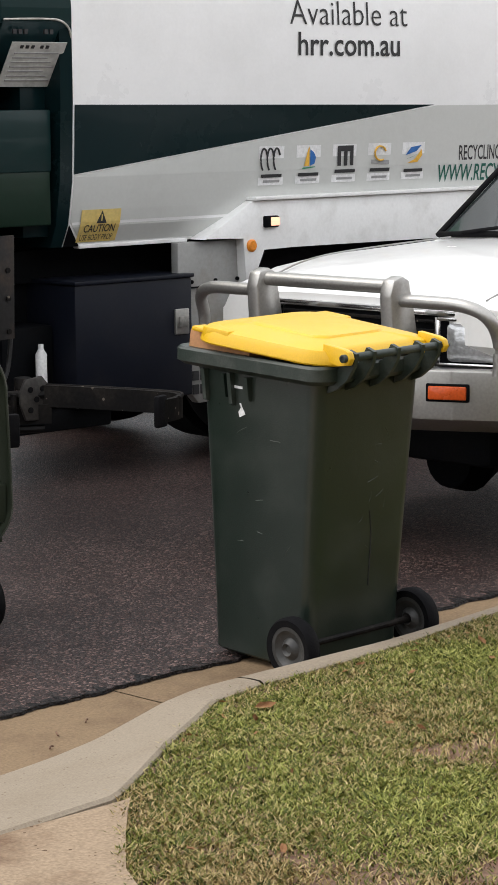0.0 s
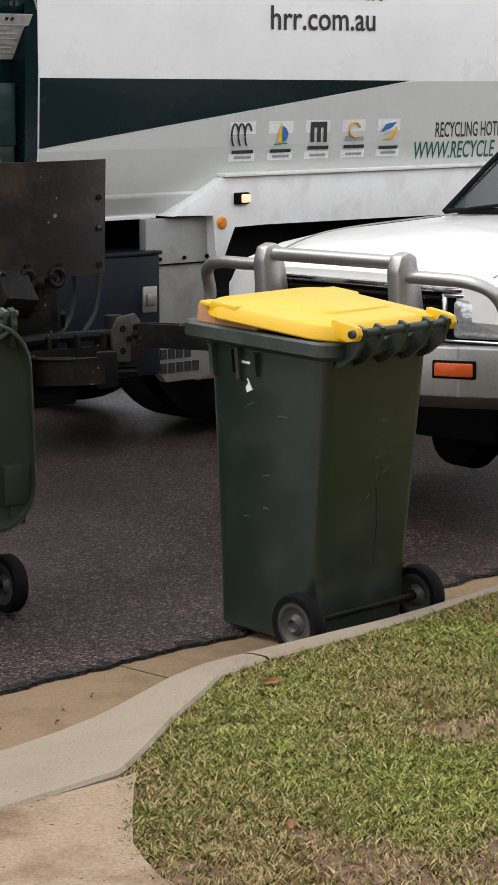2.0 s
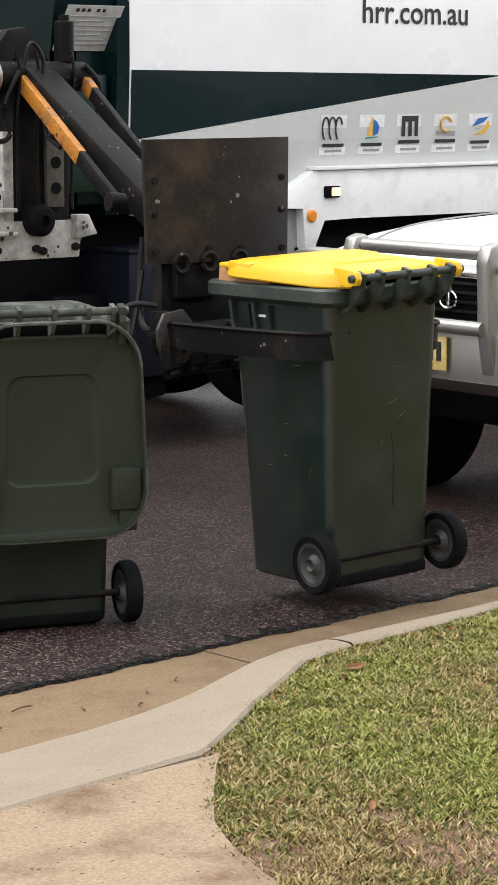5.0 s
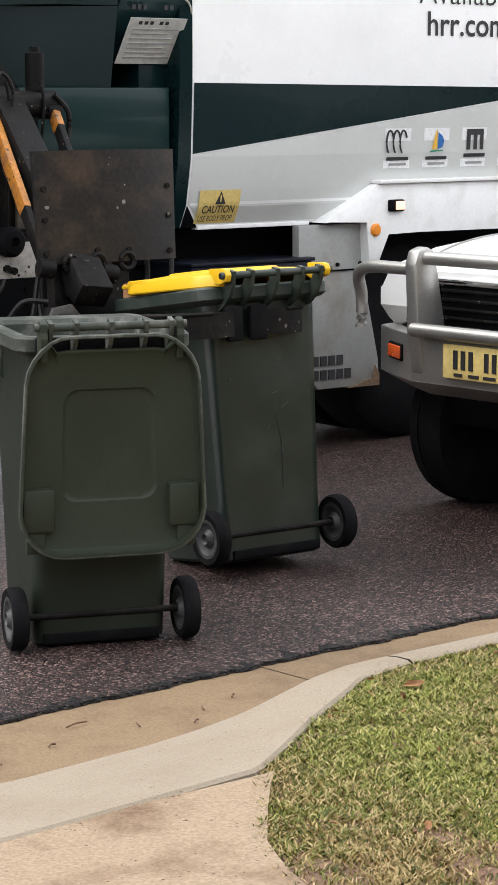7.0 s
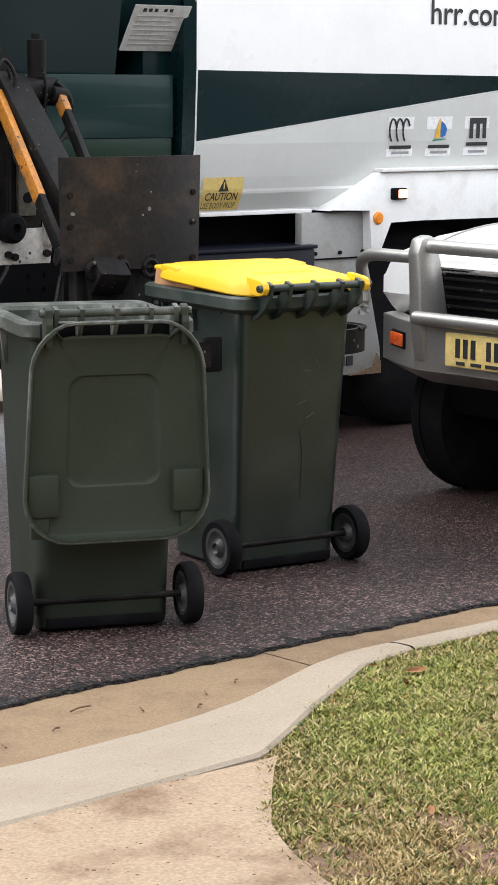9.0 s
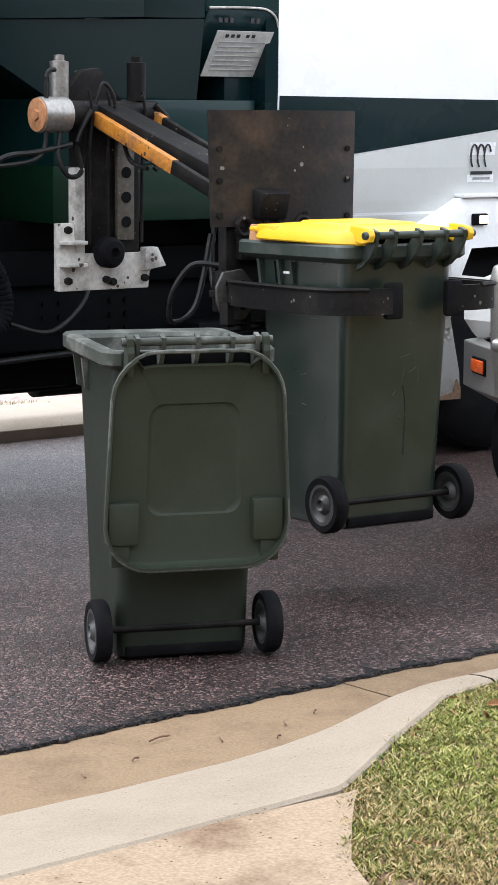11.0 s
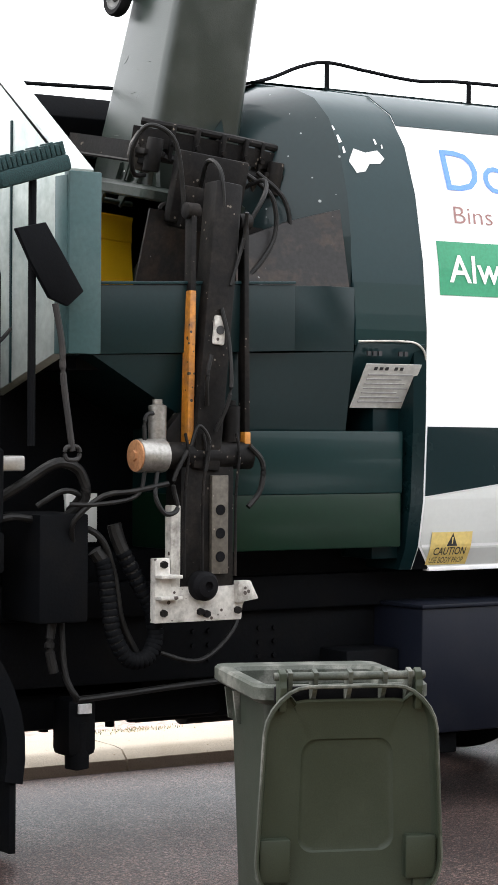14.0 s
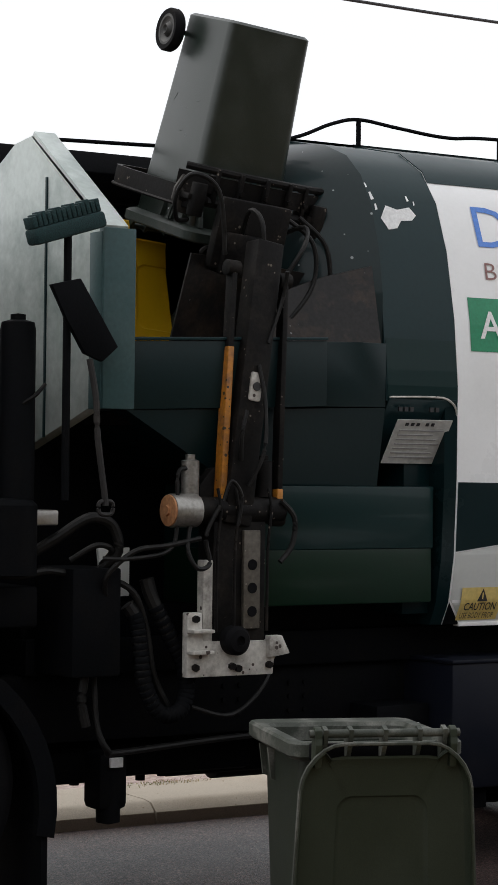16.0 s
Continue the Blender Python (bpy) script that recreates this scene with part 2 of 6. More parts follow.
PLATE = speckle(mat("scuffed_steel_plate", (0.018, 0.017, 0.017), 0.42, metal=0.3, spec=0.3, grain=60, var=0.2, bump=0.12, stain=(0.075, 0.05, 0.035), stain_scale=5, stain_amt=0.8), (0.2, 0.2, 0.2), 26, 0.5)
OCHRE = speckle(mat("chipped_orange_paint", (0.42, 0.16, 0.015), 0.5, grain=60, var=0.25, bump=0.2, stain=(0.16, 0.08, 0.04), stain_scale=12, stain_amt=0.9), (0.02, 0.017, 0.015), 38, 0.34)
DIRTYWHITE = speckle(mat("dirty_white_bracket_paint", (0.55, 0.53, 0.49), 0.55, grain=60, var=0.15, bump=0.2, stain=(0.1, 0.085, 0.07), stain_scale=9, stain_amt=0.9), (0.05, 0.035, 0.03), 28, 0.38)
STEEL = mat("grey_steel", (0.32, 0.31, 0.29), 0.4, metal=0.75, grain=70, var=0.2, bump=0.1, stain=(0.13, 0.11, 0.09), stain_scale=8, stain_amt=0.7)
ALLOY = mat("brushed_aluminium", (0.42, 0.41, 0.39), 0.38, metal=0.85, grain=90, var=0.08, bump=0.06, stain=(0.4, 0.39, 0.37), stain_scale=5, stain_amt=0.6)
CHROME = mat("chrome_trim", (0.75, 0.75, 0.75), 0.14, metal=1.0, grain=80, var=0.04, bump=0.01)
RUST = mat("rusty_cap", (0.42, 0.2, 0.09), 0.75, metal=0.1, grain=60, var=0.25, bump=0.25, stain=(0.3, 0.1, 0.035), stain_scale=9, stain_amt=0.9)
RUSTSTAIN = mat("dull_rust_stain", (0.14, 0.085, 0.05), 0.8, grain=60, var=0.3, bump=0.2, stain=(0.2, 0.16, 0.12), stain_scale=9, stain_amt=0.8)
GREYTANK = mat("grey_guard_paint", (0.3, 0.3, 0.29), 0.4, metal=0.2, grain=60, var=0.06, bump=0.05, stain=(0.2, 0.17, 0.13), stain_scale=4, stain_amt=0.8)
HOSE = mat("black_hose", (0.006, 0.006, 0.006), 0.5, spec=0.25, grain=120, bump=0.25, stain=(0.03, 0.028, 0.026), stain_scale=14, stain_amt=0.6)
CARWHITE = mat("white_car_paint", (0.86, 0.86, 0.85), 0.22, grain=50, var=0.015, bump=0.01, stain=(0.72, 0.72, 0.7), stain_scale=2, stain_amt=0.4, coat=0.5)
GLASS = mat("dark_car_glass", (0.02, 0.025, 0.026), 0.05, grain=30, bump=0, stain=(0.03, 0.034, 0.035), coat=0.6)
LENS = mat("clear_headlight", (0.55, 0.56, 0.57), 0.12, metal=0.6, grain=60, var=0.25, bump=0.3)
CHANNEL = speckle(mat("greasy_grey_channel", (0.1, 0.088, 0.072), 0.55, metal=0.2, grain=60, var=0.25, bump=0.15, stain=(0.028, 0.023, 0.019), stain_scale=7, stain_amt=0.9), (0.25, 0.22, 0.18), 40, 0.46)
# teal lightened: sky light on the hopper's front edge is in the colour
LITTEAL = mat("lit_teal_paint", (0.035, 0.075, 0.078), 0.45, spec=0.3, grain=50, var=0.1, bump=0.05, stain=(0.07, 0.11, 0.112), stain_scale=4, stain_amt=0.6)
STEELDARK = mat("dull_cast_steel", (0.06, 0.056, 0.052), 0.5, metal=0.4, grain=70, var=0.25, bump=0.2, stain=(0.015, 0.013, 0.012), stain_scale=8, stain_amt=0.8)
ORANGE = mat("orange_reflector", (0.8, 0.26, 0.02), 0.25, grain=90, var=0.12, bump=0.2)
AMBER = mat("orange_lens", (0.6, 0.09, 0.015), 0.25, grain=90, var=0.15, bump=0.2)
LIT = glow("lit_marker_lamp", (1.0, 0.5, 0.32), 1.1)
INK = mat("black_print", (0.02, 0.02, 0.022), 0.5, grain=80, bump=0)
INKGREEN = mat("dark_green_print", (0.0, 0.1, 0.07), 0.5, grain=80, bump=0)
INKBLUE = mat("blue_print", (0.1, 0.25, 0.7), 0.5, grain=80, bump=0)
INKRED = mat("red_brown_print", (0.28, 0.14, 0.13), 0.5, grain=80, bump=0)
INKGREY = mat("grey_print", (0.3, 0.3, 0.3), 0.5, grain=80, bump=0)
PRINTW = mat("white_print", (0.8, 0.8, 0.8), 0.45, grain=80, bump=0)
SIGNGREEN = mat("green_sign", (0.02, 0.25, 0.12), 0.4, grain=80, bump=0)
SIGNYELLOW = mat("faded_yellow_sticker", (0.66, 0.5, 0.17), 0.5, grain=50, stain=(0.7, 0.45, 0.1), stain_scale=4, stain_amt=0.7, bump=0)
PLACARD = mat("worn_grey_placard", (0.52, 0.52, 0.5), 0.45, grain=40, stain=(0.28, 0.28, 0.27), stain_scale=9, stain_amt=0.8, bump=0.05)
SUNBLUE = mat("logo_blue", (0.02, 0.13, 0.4), 0.45, grain=80, bump=0)
SUNGOLD = mat("logo_gold", (0.75, 0.42, 0.05), 0.45, grain=80, bump=0)
PLATEYEL = mat("yellow_number_plate", (0.72, 0.55, 0.2), 0.4, grain=70, stain=(0.6, 0.42, 0.12), stain_scale=6, bump=0.03)
BROOM = mat("dark_green_bristles", (0.005, 0.03, 0.032), 0.8, grain=160, var=0.5, bump=0.8)
WOODGREY = mat("weathered_handle", (0.013, 0.012, 0.012), 0.7, grain=60, stain=(0.05, 0.042, 0.036), stain_scale=7)

# ---------------------------------------------------------------- mesh helpers


def thing(name, label, category, m=None, group="", kind=""):
    e = new(name)
    e.empty_display_size = 0.1
    if m is not None:
        e.matrix_world = m
    return tagged(e, label, category, group, kind)


def part(name, bm, material, parent=None, label="", smooth=35):
    me = bpy.data.meshes.new(name)
    bmesh.ops.recalc_face_normals(bm, faces=bm.faces)
    bm.to_mesh(me)
    bm.free()
    me.materials.append(material)
    for p in me.polygons:
        p.use_smooth = True
    me.set_sharp_from_angle(angle=radians(smooth))
    ob = new(name, me)
    ob.parent = parent
    return tagged(ob, label)


def put(bm, verts, faces):
    vs = [bm.verts.new(v) for v in verts]
    for f in faces:
        try:
            bm.faces.new([vs[i] for i in f])
        except ValueError:
            pass
    return vs


def box(x0, x1, y0, y1, z0, z1, bevel=0.006, bm=None, m=None):
    bm = bm or bmesh.new()
    g = bmesh.ops.create_cube(bm, size=1)
    for v in g["verts"]:
        v.co = Vector((x0 + (v.co.x + 0.5) * (x1 - x0), y0 + (v.co.y + 0.5) * (y1 - y0), z0 + (v.co.z + 0.5) * (z1 - z0)))
    if bevel:
        es = list({e for v in g["verts"] for e in v.link_edges})
        r = bmesh.ops.bevel(bm, geom=es, offset=bevel, segments=2, profile=0.5, affect="EDGES")
        vs = list({v for f in r["faces"] for v in f.verts} | {v for v in g["verts"] if v.is_valid})
    else:
        vs = g["verts"]
    if m is not None:
        for v in vs:
            v.co = m @ v.co
    return bm


def rod(a, b, r, seg=16, bm=None, r2=None, bevel=0.0):
    bm = bm or bmesh.new()
    a, b = Vector(a), Vector(b)
    q = (b - a).to_track_quat("Z", "Y").to_matrix().to_4x4()
    g = bmesh.ops.create_cone(bm, cap_ends=True, segments=seg, radius1=r, radius2=r if r2 is None else r2, depth=(b - a).length)
    mm = Matrix.Translation((a + b) / 2) @ q
    if bevel:
        es = [e for e in {e for v in g["verts"] for e in v.link_edges} if len([f for f in e.link_faces if len(f.verts) > 4]) == 1]
        rr = bmesh.ops.bevel(bm, geom=es, offset=bevel, segments=2, profile=0.5, affect="EDGES")
        vs = {v for f in rr["faces"] for v in f.verts} | {v for v in g["verts"] if v.is_valid}
    else:
        vs = g["verts"]
    for v in vs:
        v.co = mm @ v.co
    return bm


def smooth_path(pts, n=6):
    pts = [Vector(p) for p in pts]
    out = []
    for i in range(len(pts) - 1):
        p0, p1, p2, p3 = pts[max(i - 1, 0)], pts[i], pts[i + 1], pts[min(i + 2, len(pts) - 1)]
        for k in range(n):
            t = k / n
            out.append(0.5 * (2 * p1 + (p2 - p0) * t + (2 * p0 - 5 * p1 + 4 * p2 - p3) * t * t + (3 * p1 - p0 - 3 * p2 + p3) * t ** 3))
    return out + [pts[-1]]


def tube(pts, r, seg=8, bm=None, smooth=6, flat=None):
    """A tube along a path; flat = (across, thick) makes a strap of that section instead."""
    bm = bm or bmesh.new()
    pts = smooth_path(pts, smooth) if smooth else [Vector(p) for p in pts]
    rings, up = [], Vector((0, 0, 1))
    for i, p in enumerate(pts):
        d = (pts[min(i + 1, len(pts) - 1)] - pts[max(i - 1, 0)]).normalized()
        side = d.cross(up)
        side = side.normalized() if side.length > 0.05 else Vector((1, 0, 0))
        nrm = side.cross(d).normalized()
        if flat:
            w, h = flat[0] / 2, flat[1] / 2
            offs = [(nrm * w + side * h), (nrm * w - side * h), (-nrm * w - side * h), (-nrm * w + side * h)]
        else:
            offs = [side * (r * math.cos(2 * math.pi * k / seg)) + nrm * (r * math.sin(2 * math.pi * k / seg)) for k in range(seg)]
        rings.append([bm.verts.new(p + o) for o in offs])
    k = len(rings[0])
    for a, b in zip(rings, rings[1:]):
        for j in range(k):
            bm.faces.new((a[j], a[(j + 1) % k], b[(j + 1) % k], b[j]))
    bm.faces.new(rings[0])
    bm.faces.new(rings[-1])
    return bm


def prism(poly, axis, a0, a1, bevel=0.0, bm=None):
    """A polygon given in the two other axes, drawn out along axis from a0 to a1."""
    bm = bm or bmesh.new()

    def at(p, a):
        return {"x": (a, p[0], p[1]), "y": (p[0], a, p[1]), "z": (p[0], p[1], a)}[axis]
    n = len(poly)
    lo = [bm.verts.new(at(p, a0)) for p in poly]
    hi = [bm.verts.new(at(p, a1)) for p in poly]
    fs = [bm.faces.new(lo), bm.faces.new(hi)] + [bm.faces.new((lo[i], lo[(i + 1) % n], hi[(i + 1) % n], hi[i])) for i in range(n)]
    if bevel:
        bmesh.ops.bevel(bm, geom=list({e for f in fs for e in f.edges}), offset=bevel, segments=2, profile=0.5, affect="EDGES")
    return bm


def rrect(x0, x1, y0, y1, r, z, seg=5):
    out = []
    for cx, cy, a in ((x1 - r, y1 - r, 0), (x0 + r, y1 - r, 90), (x0 + r, y0 + r, 180), (x1 - r, y0 + r, 270)):
        for k in range(seg + 1):
            t = radians(a + 90 * k / seg)
            out.append(Vector((cx + r * math.cos(t), cy + r * math.sin(t), z)))
    return out


def loft(rings, bm=None, cap0=True, cap1=True):
    bm = bm or bmesh.new()
    vs = [[bm.verts.new(p) for p in ring] for ring in rings]
    k = len(vs[0])
    for a, b in zip(vs, vs[1:]):
        for j in range(k):
            bm.faces.new((a[j], a[(j + 1) % k], b[(j + 1) % k], b[j]))
    if cap0:
        bm.faces.new(vs[0])
    if cap1:
        bm.faces.new(vs[-1])
    return bm


def lathe(profile, axis_from, axis_to, seg=32, bm=None, caps=True):
    """Profile of (distance along the axis, radius) turned round the axis."""
    bm = bm or bmesh.new()
    a, b = Vector(axis_from), Vector(axis_to)
    d = (b - a).normalized()
    q = d.to_track_quat("Z", "Y").to_matrix()
    return loft([[a + d * h + q @ Vector((r * math.cos(2 * math.pi * k / seg), r * math.sin(2 * math.pi * k / seg), 0)) for k in range(seg)] for h, r in profile], bm, caps, caps)


def lettering(body, x, z, width, height, y_of, material, parent, label=""):
    """Raised print on an upright face that looks towards -y: left end x, baseline z, width and height of the whole line."""
    cu = bpy.data.curves.new("print", "FONT")
    cu.body, cu.extrude, cu.resolution_u = body, 0.0, 3
    cu.offset = 0.012 if "bold" in label or "condensed" in label else -0.008 if "thin" in label else 0.0
    tmp = new("print_source", cu)
    me = bpy.data.meshes.new_from_object(tmp.evaluated_get(bpy.context.evaluated_depsgraph_get()))
    bpy.data.objects.remove(tmp)
    co = np.empty(len(me.vertices) * 3)
    me.vertices.foreach_get("co", co)
    co = co.reshape(-1, 3)
    lo, hi = co.min(0), co.max(0)
    polys = [tuple(p.vertices) for p in me.polygons]
    bpy.data.meshes.remove(me)
    root = list(range(len(co)))

    def find(i):
        while root[i] != i:
            root[i] = root[root[i]]
            i = root[i]
        return i
    for p in polys:
        for v in p[1:]:
            root[find(v)] = find(p[0])
    islands = {}
    for p in polys:
        islands.setdefault(find(p[0]), []).append(p)
    spans = sorted(((min(co[v, 0] for p in ps for v in p), max(co[v, 0] for p in ps for v in p), ps) for ps in islands.values()), key=lambda q: q[:2])
    glyphs = []
    for x0, x1, ps in spans:
        if glyphs and x0 < glyphs[-1][1] - 0.5 * min(x1 - x0, glyphs[-1][1] - glyphs[-1][0]):
            glyphs[-1] = (glyphs[-1][0], max(x1, glyphs[-1][1]), glyphs[-1][2] + ps)
        else:
            glyphs.append((x0, x1, ps))
    for _, _, ps in glyphs:
        used = sorted({v for p in ps for v in p})
        at = {v: i for i, v in enumerate(used)}
        px = [x + (co[v, 0] - lo[0]) / (hi[0] - lo[0]) * width for v in used]
        pz = [z + (co[v, 1] - max(lo[1], 0)) / (hi[1] - max(lo[1], 0)) * height for v in used]
        gm = bpy.data.meshes.new("letter")
        gm.from_pydata([(u, y_of(w) - 0.004, w) for u, w in zip(px, pz)], [], [[at[v] for v in p] for p in ps])
        gm.materials.append(material)
        ob = new("letter", gm)
        ob.parent = parent
        tagged(ob, label)


def patch(name, poly, y_of, material, parent, label="", off=0.003, rows=1):
    """A thin decal or paint field with the outline poly (x, z) on an upright face that looks towards -y."""
    bm = bmesh.new()
    f = bm.faces.new([bm.verts.new((x, 0, z)) for x, z in poly])
    zs = [p[1] for p in poly]
    for k in range(1, rows):
        zc = min(zs) + (max(zs) - min(zs)) * k / rows
        bmesh.ops.bisect_plane(bm, geom=bm.verts[:] + bm.edges[:] + bm.faces[:], plane_co=(0, 0, zc), plane_no=(0, 0, 1))
    for v in bm.verts:
        v.co.y = y_of(v.co.z) - off
    for f in bm.faces:
        if f.normal.y > 0:
            f.normal_flip()
    me = bpy.data.meshes.new(name)
    bm.to_mesh(me)
    bm.free()
    me.materials.append(material)
    ob = new(name, me)
    ob.parent = parent
    return tagged(ob, label)


# ---------------------------------------------------------------- ground, road, kerb, lawn


def lerp_line(pts, x):
    for (x0, y0), (x1, y1) in zip(pts, pts[1:]):
        if x <= x1:
            return y0 + (y1 - y0) * max(0.0, (x - x0) / (x1 - x0))
    return pts[-1][1]


KERB_FRONT = [(-40, 4.68), (2.75, 4.76), (3.3, 4.78), (3.7, 4.80), (4.0, 4.83), (4.2, 4.855), (4.4, 4.87), (4.6, 4.872), (5.2, 4.885), (5.55, 4.925), (5.83, 4.965), (9, 5.2), (40, 6.3)]
KERB_HEIGHT = [(-40, 0.013), (3.2, 0.014), (3.6, 0.022), (3.8, 0.033), (3.93, 0.045), (4.04, 0.062), (4.15, 0.081), (4.25, 0.098), (4.35, 0.108), (4.5, 0.112), (40, 0.116)]
KERB_BACK = [(-40, 4.03), (2.4, 4.1), (2.9, 4.135), (3.5, 4.188), (3.66, 4.29), (3.88, 4.44), (4.16, 4.61), (4.3, 4.7), (4.5, 4.742), (4.9, 4.768), (5.2, 4.8), (5.5, 4.855), (5.83, 4.9), (9, 5.12), (40, 6.2)]
LAWN_SIDE = [(-6, 2.7), (2.5, 2.86), (3.2, 2.95), (3.52, 3.04), (3.75, 3.14), (4.0, 3.35), (4.215, 3.55)]


def wob(x, y, s, k=0.0):
    return noise.noise(Vector((x * s, y * s, k)))


def strip(rows, xs, name, material, label, cat):
    """A sheet whose cross-section at each x is the list of (y, z) that rows(x) gives."""
    bm = bmesh.new()
    grid = [[bm.verts.new((x, y, z)) for y, z in rows(x)] for x in xs]
    for a, b in zip(grid, grid[1:]):
        for j in range(len(a) - 1):
            bm.faces.new((a[j], b[j], b[j + 1], a[j + 1]))
    return tagged(part(name, bm, material, None, label, 40), category=cat, kind="structure")


def steps(a, b, d):
    n = max(1, round((b - a) / d))
    return [a + (b - a) * i / n for i in range(n + 1)]


GROUND_MAT = mat("distant_ground", (0.12, 0.12, 0.06), 0.95, grain=3, var=0.3, bump=0.2, stain=(0.2, 0.16, 0.1), stain_scale=0.2)
bm = bmesh.new()
put(bm, [(-900, -900, -0.08), (900, -900, -0.08), (900, 900, -0.08), (-900, 900, -0.08)], [(0, 1, 2, 3)])
tagged(part("ground", bm, GROUND_MAT, None, "flat ground of grass and soil reaching the horizon"), category="ground", kind="structure")

bm = bmesh.new()
put(bm, [(-80, 5.7, -0.004), (80, 5.7, -0.004), (80, 8.4, 0.0), (80, 11.0, -0.05), (-80, 11.0, -0.05), (-80, 8.4, 0.0)], [(0, 1, 2, 5), (5, 2, 3, 4)])
tagged(part("road", bm, ASPHALT, None, "damp reddish-black chip seal road surface"), category="road", kind="structure")


def seal_edge(x):
    return 5.335 + (0.028 * (x - 4.3) if x > 4.3 else 0.055 * (max(x, 2.5) - 4.3)) + 0.02 * wob(x, 0, 3.1) + 0.022 * wob(x, 0, 9, 4) + 0.01 * wob(x, 0, 31, 7)


seal_xs = steps(-20, 2.2, 0.5) + steps(2.21, 8.2, 0.008) + steps(8.3, 40, 0.6)


def crumb(x):
    """How far the loose black edge reaches into the road."""
    return 0.025 + 0.05 * wob(x, 2, 3) + 0.09 * wob(x, 3, 11) + 0.09 * wob(x, 9, 37)


strip(lambda x: [(seal_edge(x), -0.005), (seal_edge(x) + 0.003, 0.0045), (seal_edge(x) + max(0.006, crumb(x)), 0.0052)], seal_xs, "road_edge", BITUMEN, "ragged black bitumen edge of the road seal", "road")
strip(lambda x: [(seal_edge(x) + max(0.008, crumb(x)) - 0.002, 0.004), (seal_edge(x) + 0.2, 0.003), (5.75 + max(0, 0.045 * (x - 6)), 0.0)], seal_xs, "road_shoulder", ASPHALT, "damp reddish-black chip seal beside the gutter", "road")


def kerb_rows(x):
    """A layback lip that rises to an upright kerb with a rounded nose."""
    f, b, h = lerp_line(KERB_FRONT, x), lerp_line(KERB_BACK, x), lerp_line(KERB_HEIGHT, x)
    e = 0.003 * wob(x, 5, 7)
    r = min(0.022, 0.4 * h)
    toe = f + 0.12 * h + 0.02 * (h / 0.11)
    return [(toe + e, -0.02), (toe + e, 0.002), (f + 0.3 * r + e, h - r), (f - 0.15 * r + e, h - 0.3 * r), (f - r + e, h), ((f + b) / 2, (h + 0.118) / 2 + 0.002), (b + 0.012, 0.118), (b, 0.11), (b, -0.05)]


strip(kerb_rows, steps(-30, 2, 1.0) + steps(2.05, 4.518, 0.045), "kerb_1", CONCRETE, "pale concrete layback kerb dipping to a driveway", "kerb")
strip(kerb_rows, steps(4.528, 9, 0.06) + steps(9.2, 40, 0.5), "kerb_2", CONCRETE, "pale concrete upright kerb beside the lawn", "kerb")
for i, (a, b) in enumerate(((-30, 4.455), (4.461, 40))):
    xs = [x for x in steps(a, b, 0.06 if a > 0 else 0.2) if x < 9] + ([12, 20, 40] if b > 9 else [])
    strip(lambda x: [(lerp_line(KERB_FRONT, x) - 0.03, 0.004), (lerp_line(KERB_FRONT, x) + 0.05, 0.0), (5.36 + 0.045 * max(0, x - 4.3), -0.008), (5.78 + 0.045 * max(0, x - 4.3), -0.012)], xs, f"gutter_{i + 1}", GUTTER, "damp brown-stained concrete gutter", "gutter")
# driveway slab, a finger's width behind the layback
bm = bmesh.new()
edge = [(lerp_line(LAWN_SIDE, y) + 0.02, y) for y in steps(-6, 4.17, 0.1)]
top = [(x, lerp_line(KERB_BACK, x) - 0.026) for x in steps(3.5, -12, 0.5)]
prism([(x, y) for x, y in edge] + top + [(-12, -6)], "z", -0.06, 0.112, bm=bm)
tagged(part("driveway", bm, DRIVE, None, "concrete driveway slab with rusty brown stains"), category="driveway", kind="structure")
# lawn soil
bm = bmesh.new()
xs = [3.55] + steps(3.6, 9, 0.2) + [14, 40]
poly = [(lerp_line(LAWN_SIDE, y) + 0.02, y) for y in steps(-6, 4.19, 0.3)] + [(x, lerp_line(KERB_BACK, x) - 0.005) for x in xs] + [(40, -6)]
prism(poly, "z", -0.06, 0.102, bm=bm)
tagged(part("lawn", bm, SOIL, None, "brown soil under the verge lawn"), category="lawn", kind="structure")


